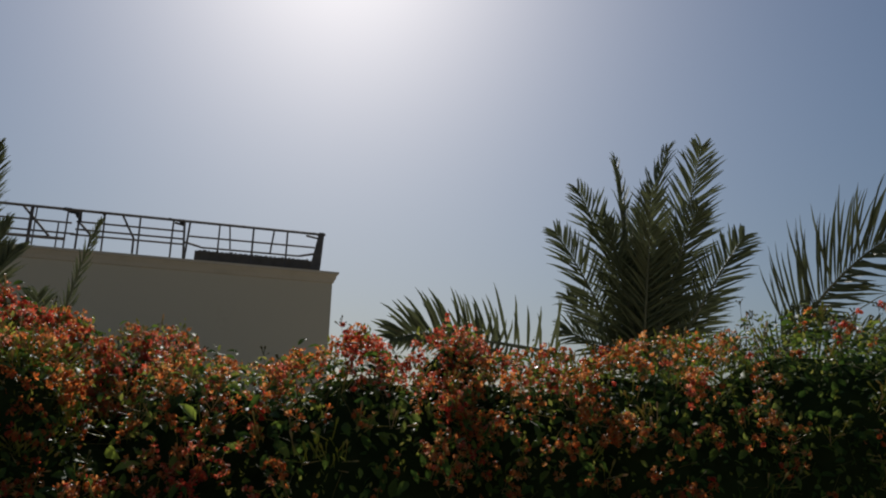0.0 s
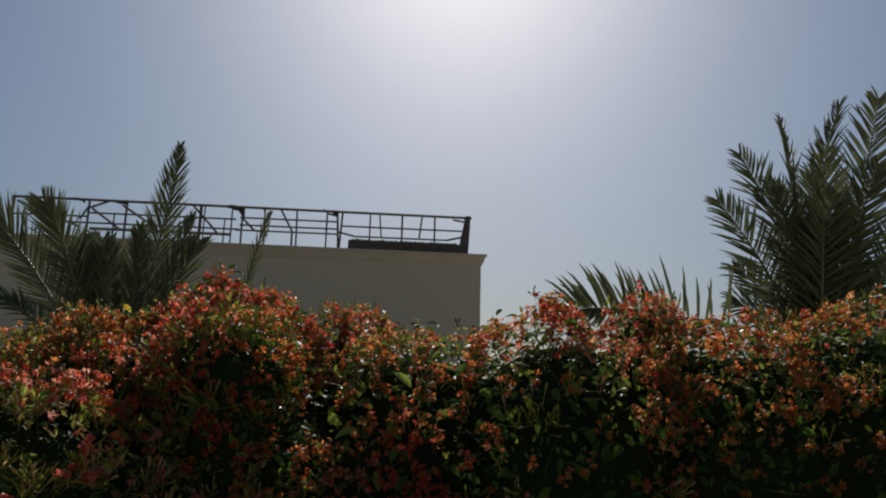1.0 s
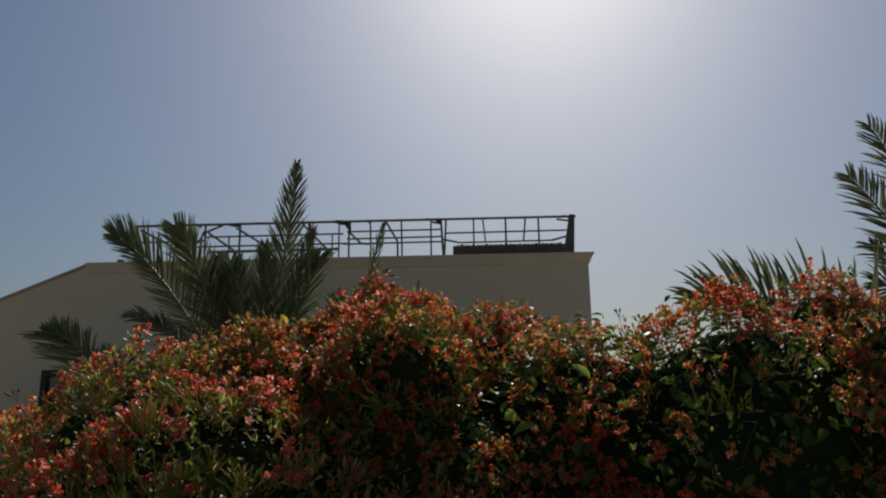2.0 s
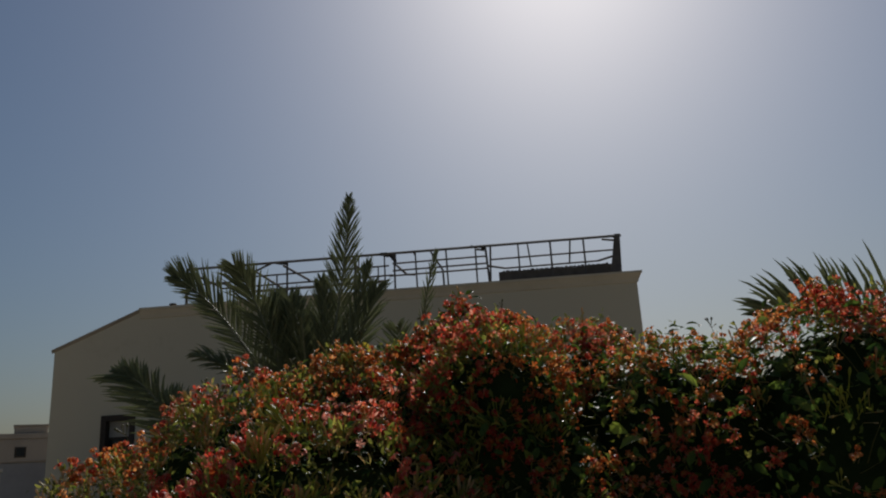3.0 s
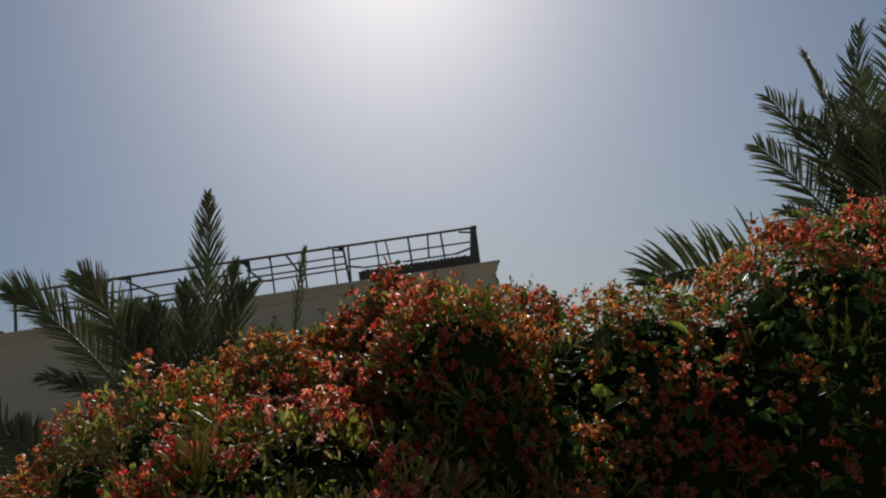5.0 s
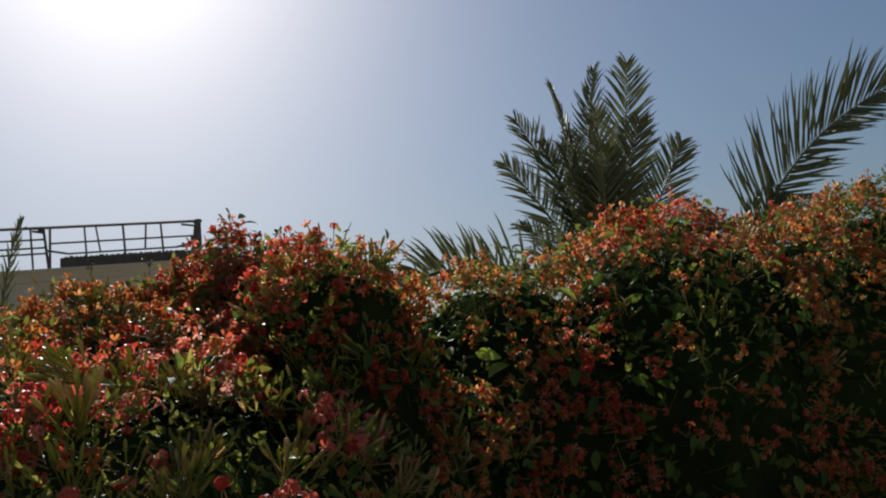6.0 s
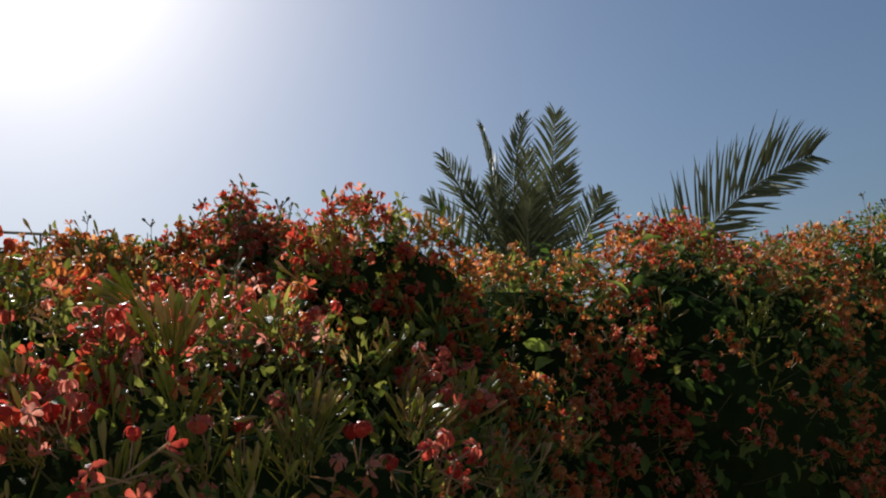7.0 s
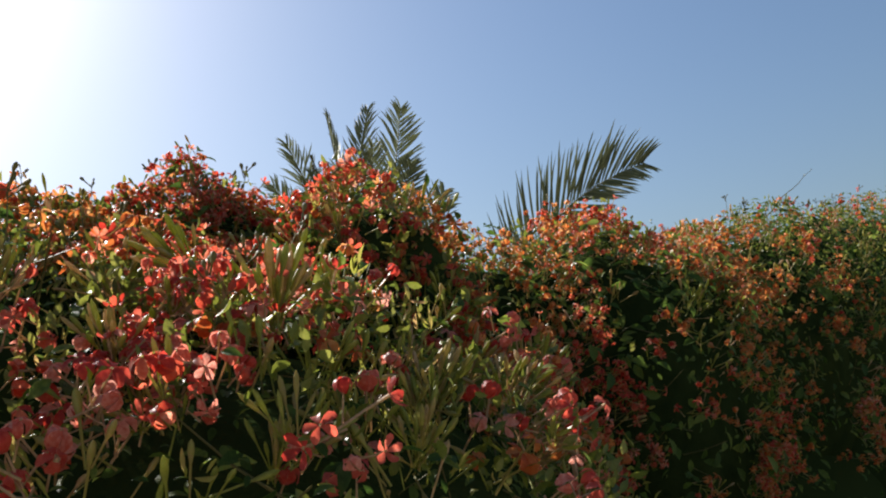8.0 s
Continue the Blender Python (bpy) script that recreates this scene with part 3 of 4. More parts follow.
palm("date palm with drooping fronds between hedge and house", (-4.6, 6.9, 1.5), [
    ((-4.26, 7.1, 4.24), (-4.31, 7.1, 3.2), (0.15, -1, 0.1), 0.52, 110, {"angle": (36, 26), "wide": 0.52, "tip": 0.5, "taper": 0.58}),
    ((-5.98, 6.35, 3.45), (-5.33, 6.58, 2.80), (0.35, -0.9, 0.45), 0.50, 74, {"arc": True, "up": 0.9, "down": 0.55, "wide": 0.7, "angle": (48, 24)}),
    ((-5.27, 6.45, 3.50), (-4.99, 6.7, 2.75), (0.5, -0.9, 0.2), 0.38, 58, {"arc": True, "wide": 0.7, "angle": (46, 24)}),
    ((-4.02, 7.05, 3.45), (-4.2, 7.0, 2.8), (-0.3, -1, 0.15), 0.42, 64, {"angle": (36, 20), "wide": 0.6, "taper": 0.45}),
    ((-4.58, 7.05, 3.35), (-4.5, 7.0, 2.75), (0.5, -1, 0.15), 0.42, 64, {"angle": (36, 20), "wide": 0.6, "taper": 0.45}),
    ((-3.92, 7.0, 3.12), (-4.08, 7.0, 2.76), (-0.2, -1, 0.2), 0.36, 40, {"angle": (34, 20)}),
    ((-5.02, 7.1, 3.2), (-4.86, 7.0, 2.75), (0.7, -0.6, 0.2), 0.40, 44, {"angle": (44, 24)}),
    ((-4.85, 6.9, 3.10), (-4.7, 6.9, 2.6), (0.9, -0.4, 0.2), 0.38, 40, {"angle": (44, 24)}),
    ((-5.24, 5.9, 2.46), (-5.02, 6.05, 2.40), (0.1, -0.45, 0.9), 0.24, 34, {"root": (-4.8, 6.3, 2.1), "wide": 0.9}),
    ((-5.08, 6.9, 3.12), (-4.86, 7.0, 2.65), (0.6, -0.8, 0.3), 0.42, 46, {"angle": (44, 24)}),
    ((-4.5, 6.5, 2.85), (-4.55, 6.7, 2.4), (-0.9, -0.5, 0.3), 0.34, 36, {}),
], 14)
palm("young date palm with a thin upright frond", (-4.25, 8.5, 1.4), [
    ((-3.83, 8.5, 3.88), (-4.14, 8.5, 3.0), (0.9, -0.5, 0.1), 0.22, 26, {"angle": (30, 14), "wide": 0.7, "start": 0.3}),
    ((-4.35, 8.4, 3.0), (-4.3, 8.4, 2.5), (0.3, -1, 0.3), 0.34, 30, {}),
], 15)
palm("low date palm frond spreading before the house wall", (-4.6, 5.6, 1.0), [
    ((-5.80, 5.5, 2.31), (-5.32, 5.5, 2.30), (0.1, -0.9, 0.4), 0.36, 60, {"wide": 0.9, "angle": (52, 26), "up": 0.7, "down": 1.1}),
    ((-5.15, 5.4, 2.0), (-4.9, 5.5, 1.8), (0.2, -0.8, 0.5), 0.3, 34, {}),
], 16)

# ---- the flowering hedge: rounded mounds (centre, radii) ----
MOUNDS = np.array([
    (-1.76, 2.20, 0.95, 0.62, 0.73, 0.495),
    (-2.15, 2.42, 1.10, 0.41, 0.66, 0.54),
    (-1.88, 2.75, 1.20, 0.55, 0.60, 0.56),
    (-1.54, 2.85, 1.35, 0.38, 0.48, 0.56),
    (-1.29, 2.33, 1.29, 0.25, 0.25, 0.46),
    (-1.22, 3.22, 1.35, 0.28, 0.40, 0.50),
    (-1.28, 2.50, 1.08, 0.42, 0.46, 0.48),
    (-0.82, 2.78, 1.18, 0.50, 0.54, 0.53),
    (-0.32, 2.78, 1.15, 0.50, 0.60, 0.62),
    (-0.58, 2.85, 1.16, 0.34, 0.46, 0.50),
    (-0.02, 2.92, 1.32, 0.24, 0.36, 0.55),
    (0.20, 3.00, 1.15, 0.55, 0.62, 0.65),
    (0.75, 3.05, 1.20, 0.55, 0.62, 0.66),
    (1.35, 3.20, 1.30, 0.60, 0.62, 0.68),
    (2.00, 3.35, 1.30, 0.65, 0.62, 0.78),
    (2.80, 3.60, 1.30, 0.75, 0.65, 0.90),
    (3.80, 3.85, 1.30, 0.85, 0.70, 1.05),
    (4.90, 4.10, 1.30, 0.90, 0.70, 1.10),
    (-2.58, 2.25, 0.91, 0.42, 0.46, 0.46),
    (-1.90, 2.45, 0.55, 0.95, 0.85, 0.60),
    (-0.70, 2.85, 0.55, 0.95, 0.75, 0.70),
    (0.60, 3.05, 0.55, 0.95, 0.75, 0.75),
    (1.90, 3.35, 0.55, 0.95, 0.75, 0.75),
    (3.30, 3.75, 0.55, 1.05, 0.80, 0.75),
    (4.70, 4.10, 0.55, 1.05, 0.80, 0.75),
])
rng = np.random.default_rng(5)


def bumps(p):
    """How far the hedge's skin swells at places p, in metres."""
    return np.array([0.075 * noise.noise(Vector(q) * 3.1) + 0.07 * noise.noise(Vector(q) * 8.3 + Vector((7, 1, 3))) for q in p])


def skin(count, low=0.0, back=0.75):
    """Places on the outer skin of the mounds, with their outward normals."""
    area = MOUNDS[:, 3] * MOUNDS[:, 4] + MOUNDS[:, 3] * MOUNDS[:, 5] + MOUNDS[:, 4] * MOUNDS[:, 5]
    area = area * np.where(MOUNDS[:, 0] < -1.0, 1.7, np.where(MOUNDS[:, 0] > 1.7, 0.6, 1.0)) * np.where(MOUNDS[:, 2] < 0.6, 0.4, 1.0)
    which = rng.choice(len(MOUNDS), count, p=area / area.sum())
    c, r = MOUNDS[which, :3], MOUNDS[which, 3:]
    d = unit(rng.normal(size=(count, 3)))
    keep = rng.random(count) < np.linalg.norm(d / r, axis=1) * r.min(axis=1)
    p, n = c + d * r, unit(d / r)
    inside = np.zeros(count, bool)
    for k, m in enumerate(MOUNDS):
        inside |= (which != k) & ((((p - m[:3]) / m[3:]) ** 2).sum(1) < 0.93)
    ok = keep & ~inside & (p[:, 2] > low) & (n[:, 1] < back)
    p, n = p[ok], n[ok]
    return p + n * bumps(p)[:, None], n


def steepness(p, n):
    """1 on the low, overhanging front where little grows and the core's painted shade shows, 0 on the sunny tops."""
    return np.clip((0.5 - n[:, 2]) / 0.5, 0, 1) * np.clip((1.56 - p[:, 2]) / 0.2, 0, 1) * np.clip((p[:, 0] + 1.9) / 0.5, 0.3, 1) * (1 - 0.7 * by_the_path(p))


def clump(p):
    """Tufts and hollows of about a hand's width: high where the hedge swells."""
    return np.array([noise.noise(Vector(q) * 8.3 + Vector((7, 1, 3))) + 0.4 * noise.noise(Vector(q) * 17.0) for q in p])


def by_the_path(p):
    """1 on the low mound that is passed closest, where the growth is loose."""
    return np.clip((-1.1 - p[:, 0]) / 0.3, 0, 1) * np.clip((2.5 - p[:, 1]) / 0.35, 0, 1)


def petal_ring(count, inner, length, width, droop, seed):
    """Petals round the z axis, as verts and quads."""
    r = random.Random(seed)
    vs, fs = [], []
    for k in range(count):
        a = k * 2 * math.pi / count + r.uniform(-0.15, 0.15)
        dr = droop + r.uniform(-0.25, 0.25)
        ca, sa, base = math.cos(a), math.sin(a), len(vs)
        for s, w in ((0.0, 0.2), (0.4, 0.8), (0.75, 1.0), (1.0, 0.4)):
            out = inner + length * s * math.cos(dr * s)
            z = -length * s * math.sin(dr * s)
            for side in (-0.5, 0.0, 0.5):
                q = side * w * width
                vs.append((out * ca - q * sa, out * sa + q * ca, z + (0.22 * abs(side) * 2 * w + 0.12 * side) * width + r.uniform(-0.0006, 0.0006)))
        for j in range(3):
            for c in range(2):
                fs.append((base + j * 3 + c, base + j * 3 + c + 1, base + j * 3 + c + 4, base + j * 3 + c + 3))
    return np.array(vs), np.array(fs)


def spindle(length, radius, head):
    """A bud on its thin neck along z."""
    return tube([(0, 0, 0), (0, 0, length * 0.6), (0, 0, length * 0.8), (0, 0, length * 0.93), (0, 0, length)], [radius * 0.3, radius * 0.35, radius, radius * 0.8, radius * 0.1], 4) if head else tube([(0, 0, 0), (0, 0, length)], [radius, radius * 0.8], 3)


FLOWERS = [petal_ring(5, 0.0012, length, width, droop, k) for k, (droop, length, width) in enumerate(((0.45, 0.0150, 0.0088), (1.0, 0.0155, 0.0098), (1.25, 0.0175, 0.0108), (-0.6, 0.0145, 0.0080)))]
NECK = tube([(0, 0, 0.001), (0.001, 0.002, -0.02), (0.004, 0.007, -0.048)], [0.0019, 0.0012, 0.0014], 3)
LEAF_V = []
for s, w, z in ((0.0, 0.06, 0.0), (0.22, 0.78, 0.03), (0.5, 1.0, 0.05), (0.78, 0.62, 0.02), (1.0, 0.04, -0.06)):
    LEAF_V += [(-0.24 * w, s, z + 0.1 * w), (0, s, z), (0.24 * w, s, z + 0.1 * w)]
LEAF = (np.array(LEAF_V), np.array([(r * 3 + c, r * 3 + c + 1, r * 3 + c + 4, r * 3 + c + 3) for r in range(4) for c in range(2)]))

hedge = thing("flowering_hedge", "dense hedge of climbing plant with red and orange blossoms", "hedge")


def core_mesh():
    """The inside of the hedge: the mounds shrunk and roughened, coloured near-black for the shade there."""
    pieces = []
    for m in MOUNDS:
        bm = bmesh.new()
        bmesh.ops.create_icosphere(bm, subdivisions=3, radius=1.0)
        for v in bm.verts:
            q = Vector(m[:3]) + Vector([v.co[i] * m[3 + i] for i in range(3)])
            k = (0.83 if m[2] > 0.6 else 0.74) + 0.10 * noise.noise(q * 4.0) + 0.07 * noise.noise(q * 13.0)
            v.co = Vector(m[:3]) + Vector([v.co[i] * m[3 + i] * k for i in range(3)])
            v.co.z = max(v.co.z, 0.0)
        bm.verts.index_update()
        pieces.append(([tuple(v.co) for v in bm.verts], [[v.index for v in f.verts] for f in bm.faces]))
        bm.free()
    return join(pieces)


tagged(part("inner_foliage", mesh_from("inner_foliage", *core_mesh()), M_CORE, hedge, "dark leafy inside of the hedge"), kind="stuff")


def tilt(n, amount):
    return unit(n + rng.normal(size=n.shape) * amount)


# leaves: their flat side roughly to the light
p, n = skin(200000, 0.0, 1.1)
pick = rng.random(len(p)) < np.where(p[:, 2] > 0.85, 1.0, 0.25) * (1 - 0.66 * steepness(p, n)) * (1 - 0.4 * by_the_path(p)) * np.clip(0.9 + 1.1 * clump(p), 0.4, 1.0)
p, n = p[pick], n[pick]
deep = rng.uniform(-0.13, 0.03, len(p))
along = unit(np.cross(n, rng.normal(size=n.shape)) + 0.5 * n * rng.uniform(-0.2, 1.2, (len(n), 1)) + np.array([0, 0, -0.35]))
x = unit(np.cross(along, tilt(n + np.array([0, 0, 0.4]), 0.5)))
z = np.cross(x, along)
size = (0.018 + 0.036 * rng.random(len(p)) ** 2.0) * (1 - 0.3 * by_the_path(p))
leaf_frames = np.concatenate([np.stack([x, along, z], axis=2) * size[:, None, None], (p + n * deep[:, None])[:, :, None]], axis=2)
# the large leaves along the stretch that is passed closest become parts of their own
at = leaf_frames[:, :, 3]
near = np.nonzero((at[:, 0] > -2.2) & (at[:, 0] < -0.9) & (at[:, 1] < 2.2) & (at[:, 2] > 1.0) & (size > 0.026) & (deep > -0.06))[0][:280]
me = mesh_from("leaf", *LEAF)
me.materials.append(M_LEAF_OB)
me.shade_smooth()
for i in near:
    ob = new("leaf", me)
    ob.parent = hedge
    ob.matrix_basis = Matrix([list(map(float, r)) for r in leaf_frames[i]] + [[0, 0, 0, 1]])
tagged(part("leaves", mesh_from("leaves", *scatter(LEAF, np.delete(leaf_frames, near, axis=0))), M_LEAF, hedge, smooth=True), kind="stuff")

# young leaves: small, pale yellow-green, at the tips of the shoots
M_YOUNG = growth("young_leaf", ((0.1, (0.07, 0.10, 0.012)), (0.6, (0.17, 0.19, 0.026)), (1.0, (0.31, 0.30, 0.065))), 0.32, 0.55)
p, n = skin(14000, 0.9)
pick = rng.random(len(p)) > 0.8 * steepness(p, n)
p, n = p[pick], n[pick]
idx = np.repeat(np.arange(len(p)), np.where(by_the_path(p) > 0.5, 8, 4))
along = tilt(unit(n[idx] + np.array([0, 0, 0.5])), 0.8)
x = unit(np.cross(along, rng.normal(size=along.shape)))
young_size = rng.uniform(0.012, 0.026, len(idx))
yp = p[idx] + n[idx] * rng.uniform(-0.015, 0.03, (len(idx), 1)) + rng.normal(size=(len(idx), 3)) * 0.012
young_frames = np.concatenate([np.stack([x, along, np.cross(x, along)], axis=2) * young_size[:, None, None], yp[:, :, None]], axis=2)
tagged(part("young_leaves", mesh_from("young_leaves", *scatter(LEAF, young_frames)), M_YOUNG, hedge, "small pale young leaves", smooth=True), kind="stuff")

# bracts and bud stalks, narrow and olive to brown, that fill the loose growth on the low mound in front
M_BRACT = growth("bract", ((0.1, (0.16, 0.19, 0.02)), (0.5, (0.36, 0.36, 0.055)), (0.8, (0.48, 0.36, 0.10)), (1.0, (0.55, 0.30, 0.15))), 0.42, 0.6, spec=0.35)
p, n = skin(8000, 0.95)
front = rng.random(len(p)) < by_the_path(p)
p, n = p[front], n[front]
idx = np.repeat(np.arange(len(p)), 6)
along = tilt(unit(tilt(n, 0.5)[idx] + np.array([0, -0.1, 0.5])), 0.5)
x = unit(np.cross(along, rng.normal(size=along.shape)))
bract_size = rng.uniform(0.014, 0.034, len(idx))
bract_at = p[idx] + n[idx] * rng.uniform(-0.02, 0.02, (len(idx), 1)) + rng.normal(size=(len(idx), 3)) * 0.006
bract_frames = np.concatenate([np.stack([x * 0.42, along, np.cross(x, along)], axis=2) * bract_size[:, None, None], bract_at[:, :, None]], axis=2)
tagged(part("bracts", mesh_from("bracts", *scatter(LEAF, bract_frames)), M_BRACT, hedge, "narrow olive bracts round the buds", smooth=True), kind="stuff")

# blossoms in heads: each head a handful of flowers round one point
p, n = skin(60000, 0.85, 1.1)
patch = np.array([noise.noise(Vector(q) * 2.3 + Vector((3, 9, 1))) for q in p])
steep = steepness(p, n)
patch += 0.45 * np.exp(-((p - np.array([-1.29, 2.30, 1.70])) ** 2).sum(1) / 0.05)
keep = rng.random(len(p)) < np.clip(0.56 + (1.0 * patch + 1.6 * clump(p)) * (1 - 0.5 * by_the_path(p)), 0.02, 1.0) * (1 - np.clip(0.66 - 0.9 * patch, 0.2, 0.92) * steep) * (1 - 0.72 * by_the_path(p)) * np.clip(1.0 - (p[:, 0] - 0.65) / 0.8, 0.16, 1.0)
p, n, patch = p[keep], n[keep], patch[keep]
heads = len(p)
per = 5
idx = np.repeat(np.arange(heads), per)
fsize = rng.uniform(0.55, 0.98, len(idx)) * (1 + 0.25 * by_the_path(p[idx]))
fn = tilt(unit(tilt(n, 0.35)[idx] + np.array([0, -0.15, 0.2])), 0.62)
fp = p[idx] + n[idx] * rng.uniform(-0.045, 0.0, (len(idx), 1)) + by_the_path(p[idx])[:, None] * np.array([0, -0.01, 0.05]) * rng.random((heads, 1))[idx] + fn * (0.042 * fsize)[:, None] + rng.normal(size=(len(idx), 3)) * 0.005
spin = rng.uniform(0, 6.28, len(idx))
kind = np.where(rng.random(len(idx)) < 0.75 * by_the_path(fp), rng.choice(np.array([0, 1, 1, 2, 3]), len(idx)), rng.integers(0, 4, len(idx)))
orange = (patch[idx] * 1.2 + rng.normal(size=len(idx)) * 0.25) < 0.24 - 0.4 * by_the_path(fp)
flower_frames = frames_of(fp, fn, spin, fsize)
# the flowers along the stretch that is passed closest become parts of their own
near = (fp[:, 0] > -2.1) & (fp[:, 0] < -1.2) & (fp[:, 1] < 2.05) & (fp[:, 2] > 1.05)
single = np.zeros(len(idx), bool)
single[np.nonzero(near)[0][:280]] = True
PINKS = ((0.05, (0.32, 0.018, 0.015)), (0.42, (0.55, 0.055, 0.034)), (0.75, (0.68, 0.155, 0.09)), (1.0, (0.82, 0.42, 0.31)))
M_PETAL_OB = growth("petal_red_single", PINKS, 0.36, 0.66, per="object", sheen=0.15, spec=0.35)
flower_meshes = []
for k, t in enumerate(FLOWERS):
    me = mesh_from("blossom", *join([t, NECK]))
    me.materials.append(M_PETAL_OB)
    me.shade_smooth()
    me.materials.append(M_BUD)
    me.polygons.foreach_set("material_index", np.array([0] * len(t[1]) + [1] * len(NECK[1]), dtype=np.int32))
    flower_meshes.append(me)
for name, mat_used, sel in (("red_blossoms", M_PETAL, ~orange & ~single), ("orange_blossoms", M_PETAL_ORANGE, orange & ~single)):
    pieces = [scatter(FLOWERS[k], flower_frames[sel & (kind == k)]) for k in range(4)]
    tagged(part(name, mesh_from(name, *join(pieces)), mat_used, hedge, "small five-petalled " + name.replace("_", " "), smooth=True), kind="stuff")
tagged(part("flower_necks", mesh_from("flower_necks", *scatter(NECK, flower_frames[~single])), M_BUD, hedge, "thin yellow-green flower necks"), kind="stuff")
for i in np.nonzero(single)[0]:
    ob = new("blossom", flower_meshes[kind[i]])
    ob.parent = hedge
    ob.matrix_basis = Matrix([list(map(float, r)) for r in flower_frames[i]] + [[0, 0, 0, 1]])

# buds: sprays of thin-necked buds standing out of the skin
p, n = skin(3600, 0.8)
pick = rng.random(len(p)) > 0.7 * steepness(p, n)
p, n = p[pick], n[pick]
idx = np.repeat(np.arange(len(p)), 7)
bn = tilt(unit(n[idx] + np.array([0, 0, 0.6])), 0.5)
bp = p[idx] + rng.normal(size=(len(idx), 3)) * 0.012 - n[idx] * 0.02
bud_frames = frames_of(bp, bn, rng.uniform(0, 6.28, len(idx)), rng.uniform(0.7, 1.35, len(idx)))
tagged(part("buds", mesh_from("buds", *scatter(spindle(0.055, 0.0034, True), bud_frames)), M_BUD, hedge, "yellow-green buds on thin necks"), kind="stuff")
# larger sprays, fingers of buds fanning upwards, on the low mound in front
p, n = skin(2800, 0.95)
front = (p[:, 0] < -1.1) & (p[:, 1] < 2.6)
p, n = p[front], n[front]
idx = np.repeat(np.arange(len(p)), 14)
lean = rng.normal(size=p.shape) * 0.3
bn = tilt(unit(0.7 * n[idx] + lean[idx] + np.array([0, -0.1, 0.8])), 0.5)
bp = p[idx] + rng.normal(size=(len(idx), 3)) * 0.006 - n[idx] * 0.035
spray_frames = frames_of(bp, bn, rng.uniform(0, 6.28, len(idx)), rng.uniform(0.75, 1.1, len(idx)) * np.repeat(rng.uniform(0.7, 1.35, len(p)), 14))
tagged(part("bud_sprays", mesh_from("bud_sprays", *scatter(spindle(0.075, 0.0031, True), spray_frames)), M_BUD, hedge, "fans of long yellow-green buds"), kind="stuff")
# shoots that stand above the hedge's outline, each with a few buds at its top
p, n = skin(4200, 1.3)
up = (n[:, 2] > 0.55) & (rng.random(len(p)) < 0.55)
p, n = p[up], n[up]
axis = tilt(unit(0.4 * n + np.array([0, 0, 1.0])), 0.22)
tall = 0.035 + 0.065 * rng.random(len(p)) ** 1.5
shoot = tube([(0, 0, -0.3), (0.03, 0.01, 0.4), (0.0, 0.03, 1.0)], [0.014, 0.012, 0.008], 4)
pieces = [scatter(shoot, frames_of(p, axis, rng.uniform(0, 6.28, len(p)), tall))]
idx = np.repeat(np.arange(len(p)), 5)
head = p[idx] + axis[idx] * (tall[idx] * rng.uniform(0.75, 1.0, len(idx)))[:, None]
pieces.append(scatter(spindle(0.03, 0.0032, True), frames_of(head, tilt(axis[idx], 0.55), rng.uniform(0, 6.28, len(idx)), rng.uniform(0.7, 1.3, len(idx)))))
idx = np.nonzero(rng.random(len(p)) < 0.22)[0].repeat(3)
top_frames = frames_of(p[idx] + axis[idx] * tall[idx][:, None] + rng.normal(size=(len(idx), 3)) * 0.008, tilt(axis[idx], 0.8), rng.uniform(0, 6.28, len(idx)), rng.uniform(0.6, 0.95, len(idx)))
tagged(part("shoot_blossoms", mesh_from("shoot_blossoms", *join([scatter(FLOWERS[k], top_frames[k::3]) for k in range(3)])), M_PETAL, hedge, "single red blossoms on the tallest shoots", smooth=True), kind="stuff")
for root, way in (((1.65, 3.15, 2.07), (0.34, 0.0, 0.20)), ((0.62, 3.05, 1.78), (-0.02, 0.0, 0.07))):
    root, way = np.array(root), np.array(way)
    line = [root - way * 0.6 + way * 1.6 * k / 7 + np.array([0.012 * math.sin(k * 1.7), 0, -0.1 * way[0] * (k / 7) ** 2]) for k in range(8)]
    tendril = part("tendril", mesh_from("tendril", *tube(line, np.linspace(0.003, 0.0012, 8), 5)), M_STEM, hedge, "thin bare tendril standing above the hedge")
    tips = scatter(spindle(0.02, 0.003, True), frames_of(np.array([line[6], line[7], line[7]]), unit(way + rng.normal(size=(3, 3)) * 0.08), np.zeros(3), np.ones(3)))
    part("bud", mesh_from("bud", *tips), M_BUD, tendril)
tagged(part("shoots", mesh_from("shoots", *join(pieces)), M_STEM, hedge, "thin shoots with small buds"), kind="stuff")
# thin stems
p, n = skin(9000, 0.6)
sn = tilt(unit(n + np.array([0, 0, 0.2])), 0.8)
stem_frames = frames_of(p - n * 0.09, sn, rng.uniform(0, 6.28, len(p)), rng.uniform(0.6, 1.4, len(p)))
stem = tube([(0, 0, 0), (0.006, 0.003, 0.05), (0.018, 0.004, 0.10)], [0.0016, 0.0013, 0.0009], 3)
tagged(part("stems", mesh_from("stems", *scatter(stem, stem_frames)), M_STEM, hedge), kind="stuff")


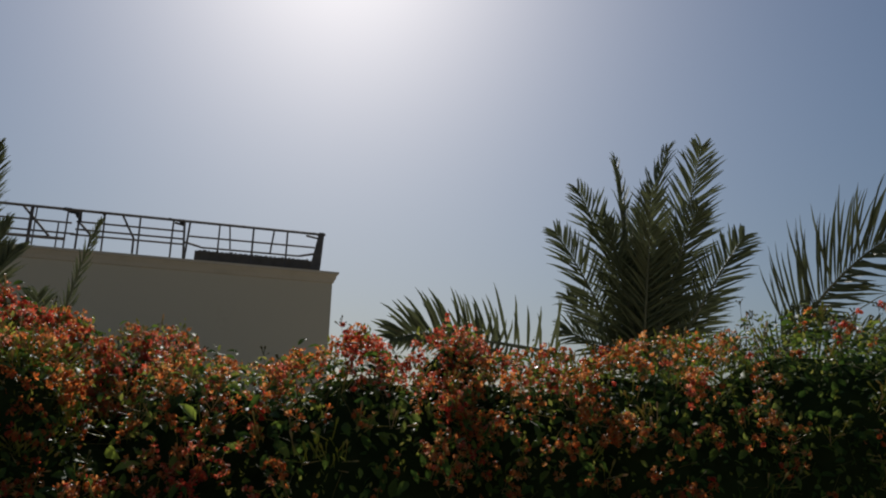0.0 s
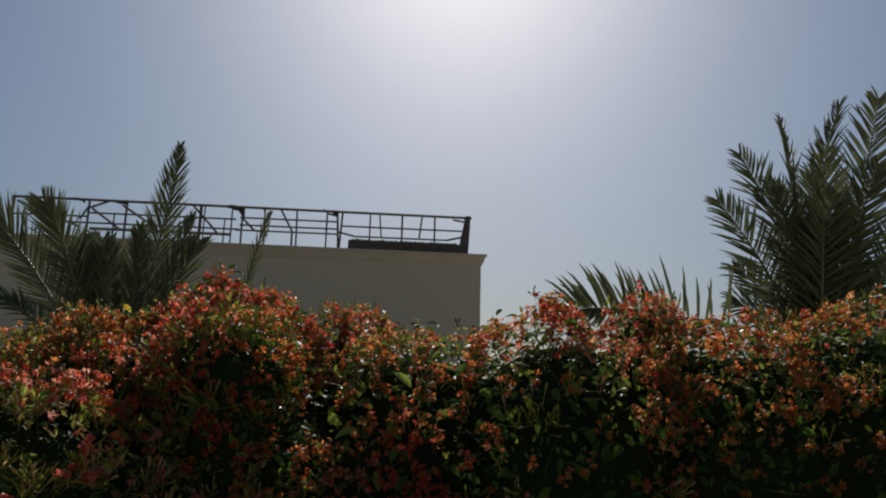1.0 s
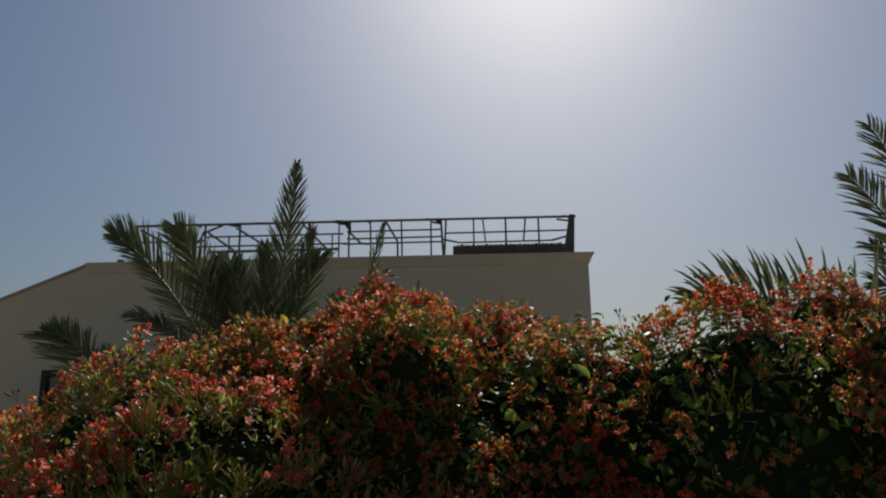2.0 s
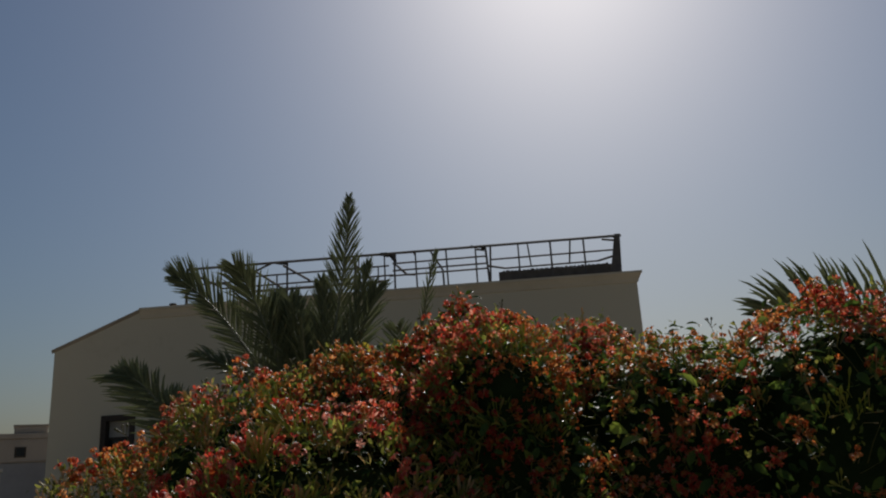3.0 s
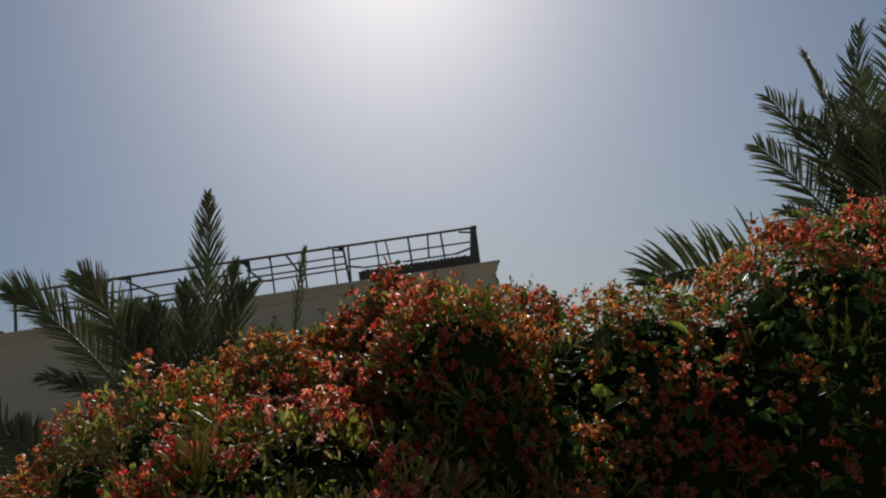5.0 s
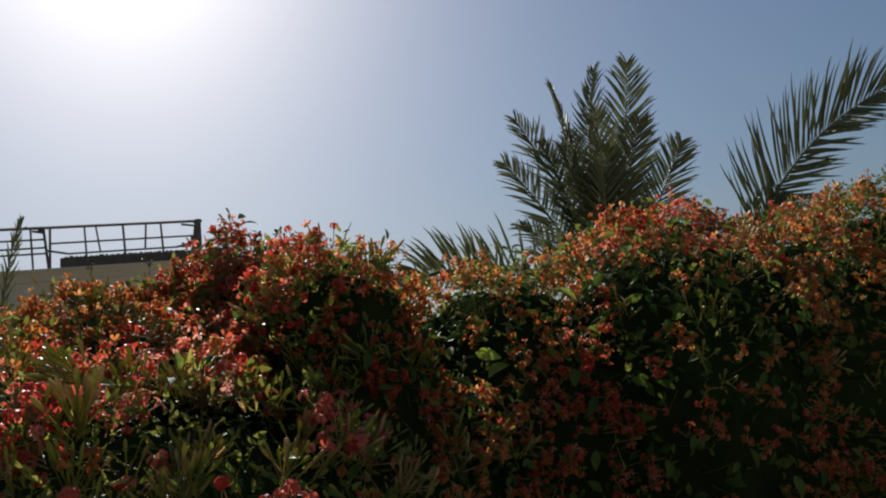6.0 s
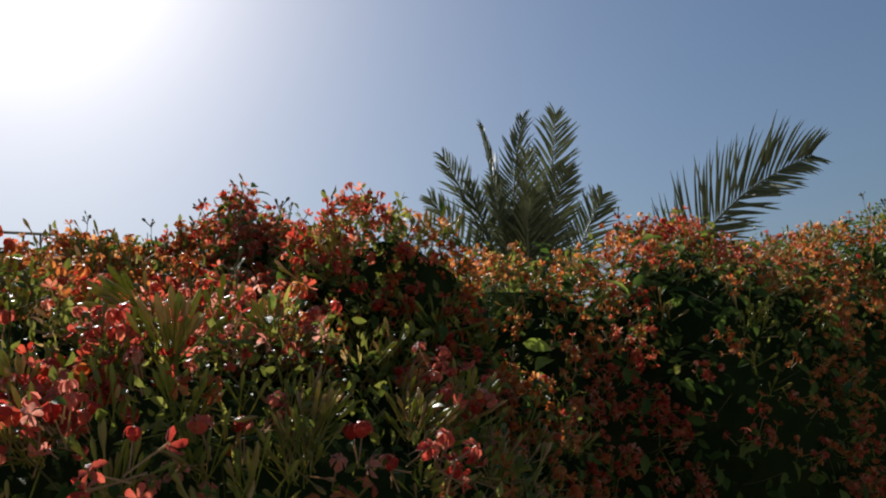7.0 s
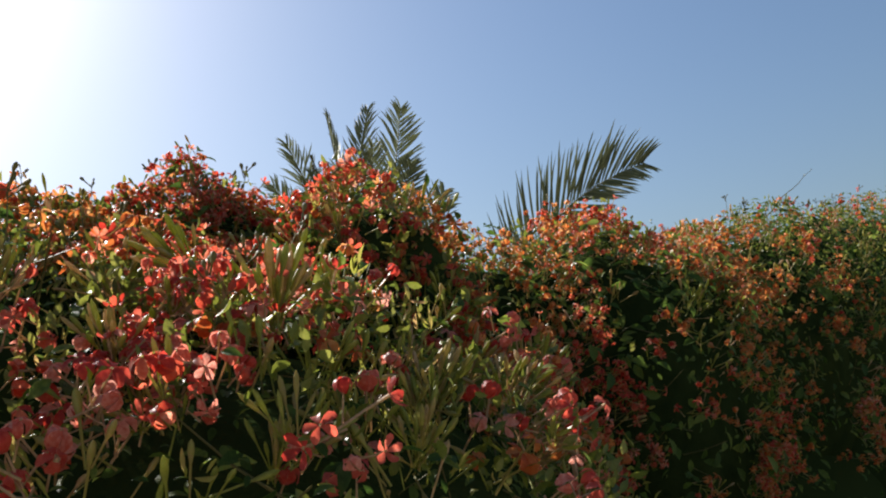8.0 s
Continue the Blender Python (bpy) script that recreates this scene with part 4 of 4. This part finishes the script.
# full-blown blossoms and fans of long buds that stand out on the low mound in front
for place, lean, k, size in (((-1.82, 1.71, 1.29), (0.2, -0.8, -0.2), 1, 1.15), ((-1.75, 1.57, 1.27), (-0.2, -0.7, 0.5), 2, 1.3), ((-1.56, 1.67, 1.25), (-0.3, -0.5, 0.9), 2, 1.2), ((-1.55, 1.63, 1.25), (0.2, -0.5, 0.9), 2, 1.2),
                             ((-1.97, 1.80, 1.36), (0.3, -0.7, 0.6), 2, 1.1), ((-1.93, 1.72, 1.34), (0.0, -0.8, 0.5), 2, 1.15), ((-1.80, 1.58, 1.21), (0.1, -0.9, 0.3), 1, 1.2), ((-1.95, 1.78, 1.30), (0.3, -0.8, -0.1), 0, 1.15),
                             ((-1.88, 1.70, 1.28), (-0.2, -0.8, 0.1), 3, 1.2), ((-1.92, 1.67, 1.29), (0.3, -0.8, 0.2), 0, 1.15), ((-1.74, 1.58, 1.19), (0.2, -0.9, -0.1), 1, 1.15), ((-1.59, 1.61, 1.21), (0.0, -0.8, 0.5), 1, 1.1),
                             ((-1.83, 1.60, 1.19), (0.1, -0.7, 0.6), 2, 1.1), ((-1.74, 2.03, 1.52), (-0.1, -0.7, 0.6), 2, 1.1), ((-1.83, 2.09, 1.46), (0.2, -0.8, 0.4), 1, 1.1), ((-2.0, 2.0, 1.49), (0.3, -0.7, 0.6), 2, 1.3),
                             ((-1.77, 1.60, 1.22), (-0.5, -0.8, -0.2), 3, 1.25), ((-1.28, 2.34, 1.80), (0.1, -0.5, 0.8), 1, 1.1)):
    ob = new("blossom", flower_meshes[k])
    ob.parent = hedge
    ob.matrix_basis = Matrix([list(map(float, r)) for r in frames_of(np.array([place]), np.array([lean]), np.array([size * 3]), np.array([size]))[0]] + [[0, 0, 0, 1]])
for root, lean, count, long in (((-1.77, 1.75, 1.35), (0.05, -0.15, 1.0), 26, 1.3), ((-1.80, 1.93, 1.45), (-0.75, -0.1, 0.7), 18, 1.25), ((-1.61, 1.68, 1.23), (0.35, -0.3, 0.9), 18, 1.0), ((-1.95, 1.78, 1.32), (-0.3, -0.3, 0.9), 16, 1.0),
                                ((-1.84, 1.62, 1.18), (0.2, -0.4, 0.9), 16, 0.9), ((-1.44, 1.84, 1.26), (0.5, -0.3, 0.8), 16, 1.0), ((-1.70, 1.58, 1.17), (-0.1, -0.5, 0.9), 16, 0.9), ((-1.62, 1.92, 1.40), (0.1, -0.2, 1.0), 16, 1.0)):
    ways = tilt(np.repeat(np.array([lean]), count, axis=0), 0.42)
    fan = frames_of(np.array([root]) + rng.normal(size=(count, 3)) * 0.004, ways, rng.uniform(0, 6.28, count), long * rng.uniform(0.75, 1.15, count))
    tagged(part("bud_fan", mesh_from("bud_fan", *scatter(spindle(0.075, 0.0036, True), fan)), M_BUD, hedge, "fan of long yellow-green buds with browning tips", smooth=True))

# single leaves that stand out: yellowed and bright green ones
M_YELLOW = shader("yellow_leaf", (0.55, 0.40, 0.02), (0.85, 0.66, 0.06), 0.4, 20, through_light=0.6)
M_BRIGHT = shader("bright_leaf", (0.22, 0.34, 0.03), (0.42, 0.52, 0.07), 0.35, 20, through_light=0.6)
LEAF_MESHES = []
for m_used in (M_YELLOW, M_BRIGHT):
    me = mesh_from("leaf", *LEAF)
    me.materials.append(m_used)
    me.shade_smooth()
    LEAF_MESHES.append(me)
for (x, y, z), size, spin, which in (((-2.05, 2.96, 1.81), 0.065, 40, 0), ((-2.02, 2.95, 1.80), 0.05, 160, 0), ((-2.06, 2.94, 1.79), 0.05, 250, 0), ((-1.32, 2.33, 1.56), 0.04, 80, 0), ((-1.26, 2.40, 1.55), 0.065, 190, 1), ((-1.15, 2.42, 1.50), 0.075, 215, 1),
                                     ((-1.22, 2.33, 1.45), 0.065, 170, 1), ((0.64, 2.98, 1.57), 0.085, 190, 1), ((0.72, 2.98, 1.54), 0.07, 110, 1), ((0.90, 3.0, 1.68), 0.07, 150, 1), ((-0.89, 2.37, 1.38), 0.085, 130, 1),
                                     ((-0.98, 2.33, 1.42), 0.07, 240, 1), ((-1.84, 1.66, 1.20), 0.05, 110, 1), ((-1.75, 1.95, 1.44), 0.06, 100, 1), ((-0.72, 2.25, 1.50), 0.065, 60, 1), ((-0.55, 2.25, 1.62), 0.055, 150, 1)):
    ob = new("leaf", LEAF_MESHES[which])
    ob.parent = hedge
    ob.matrix_basis = pose(x, y, z, 60, 0, 0) @ pose(0, 0, 0, 0, 0, spin) @ pose(0, 0, 0, 20, 25, 0) @ Matrix.Scale(size, 4)
    tagged(ob, "yellowed leaf" if which == 0 else "bright green leaf")
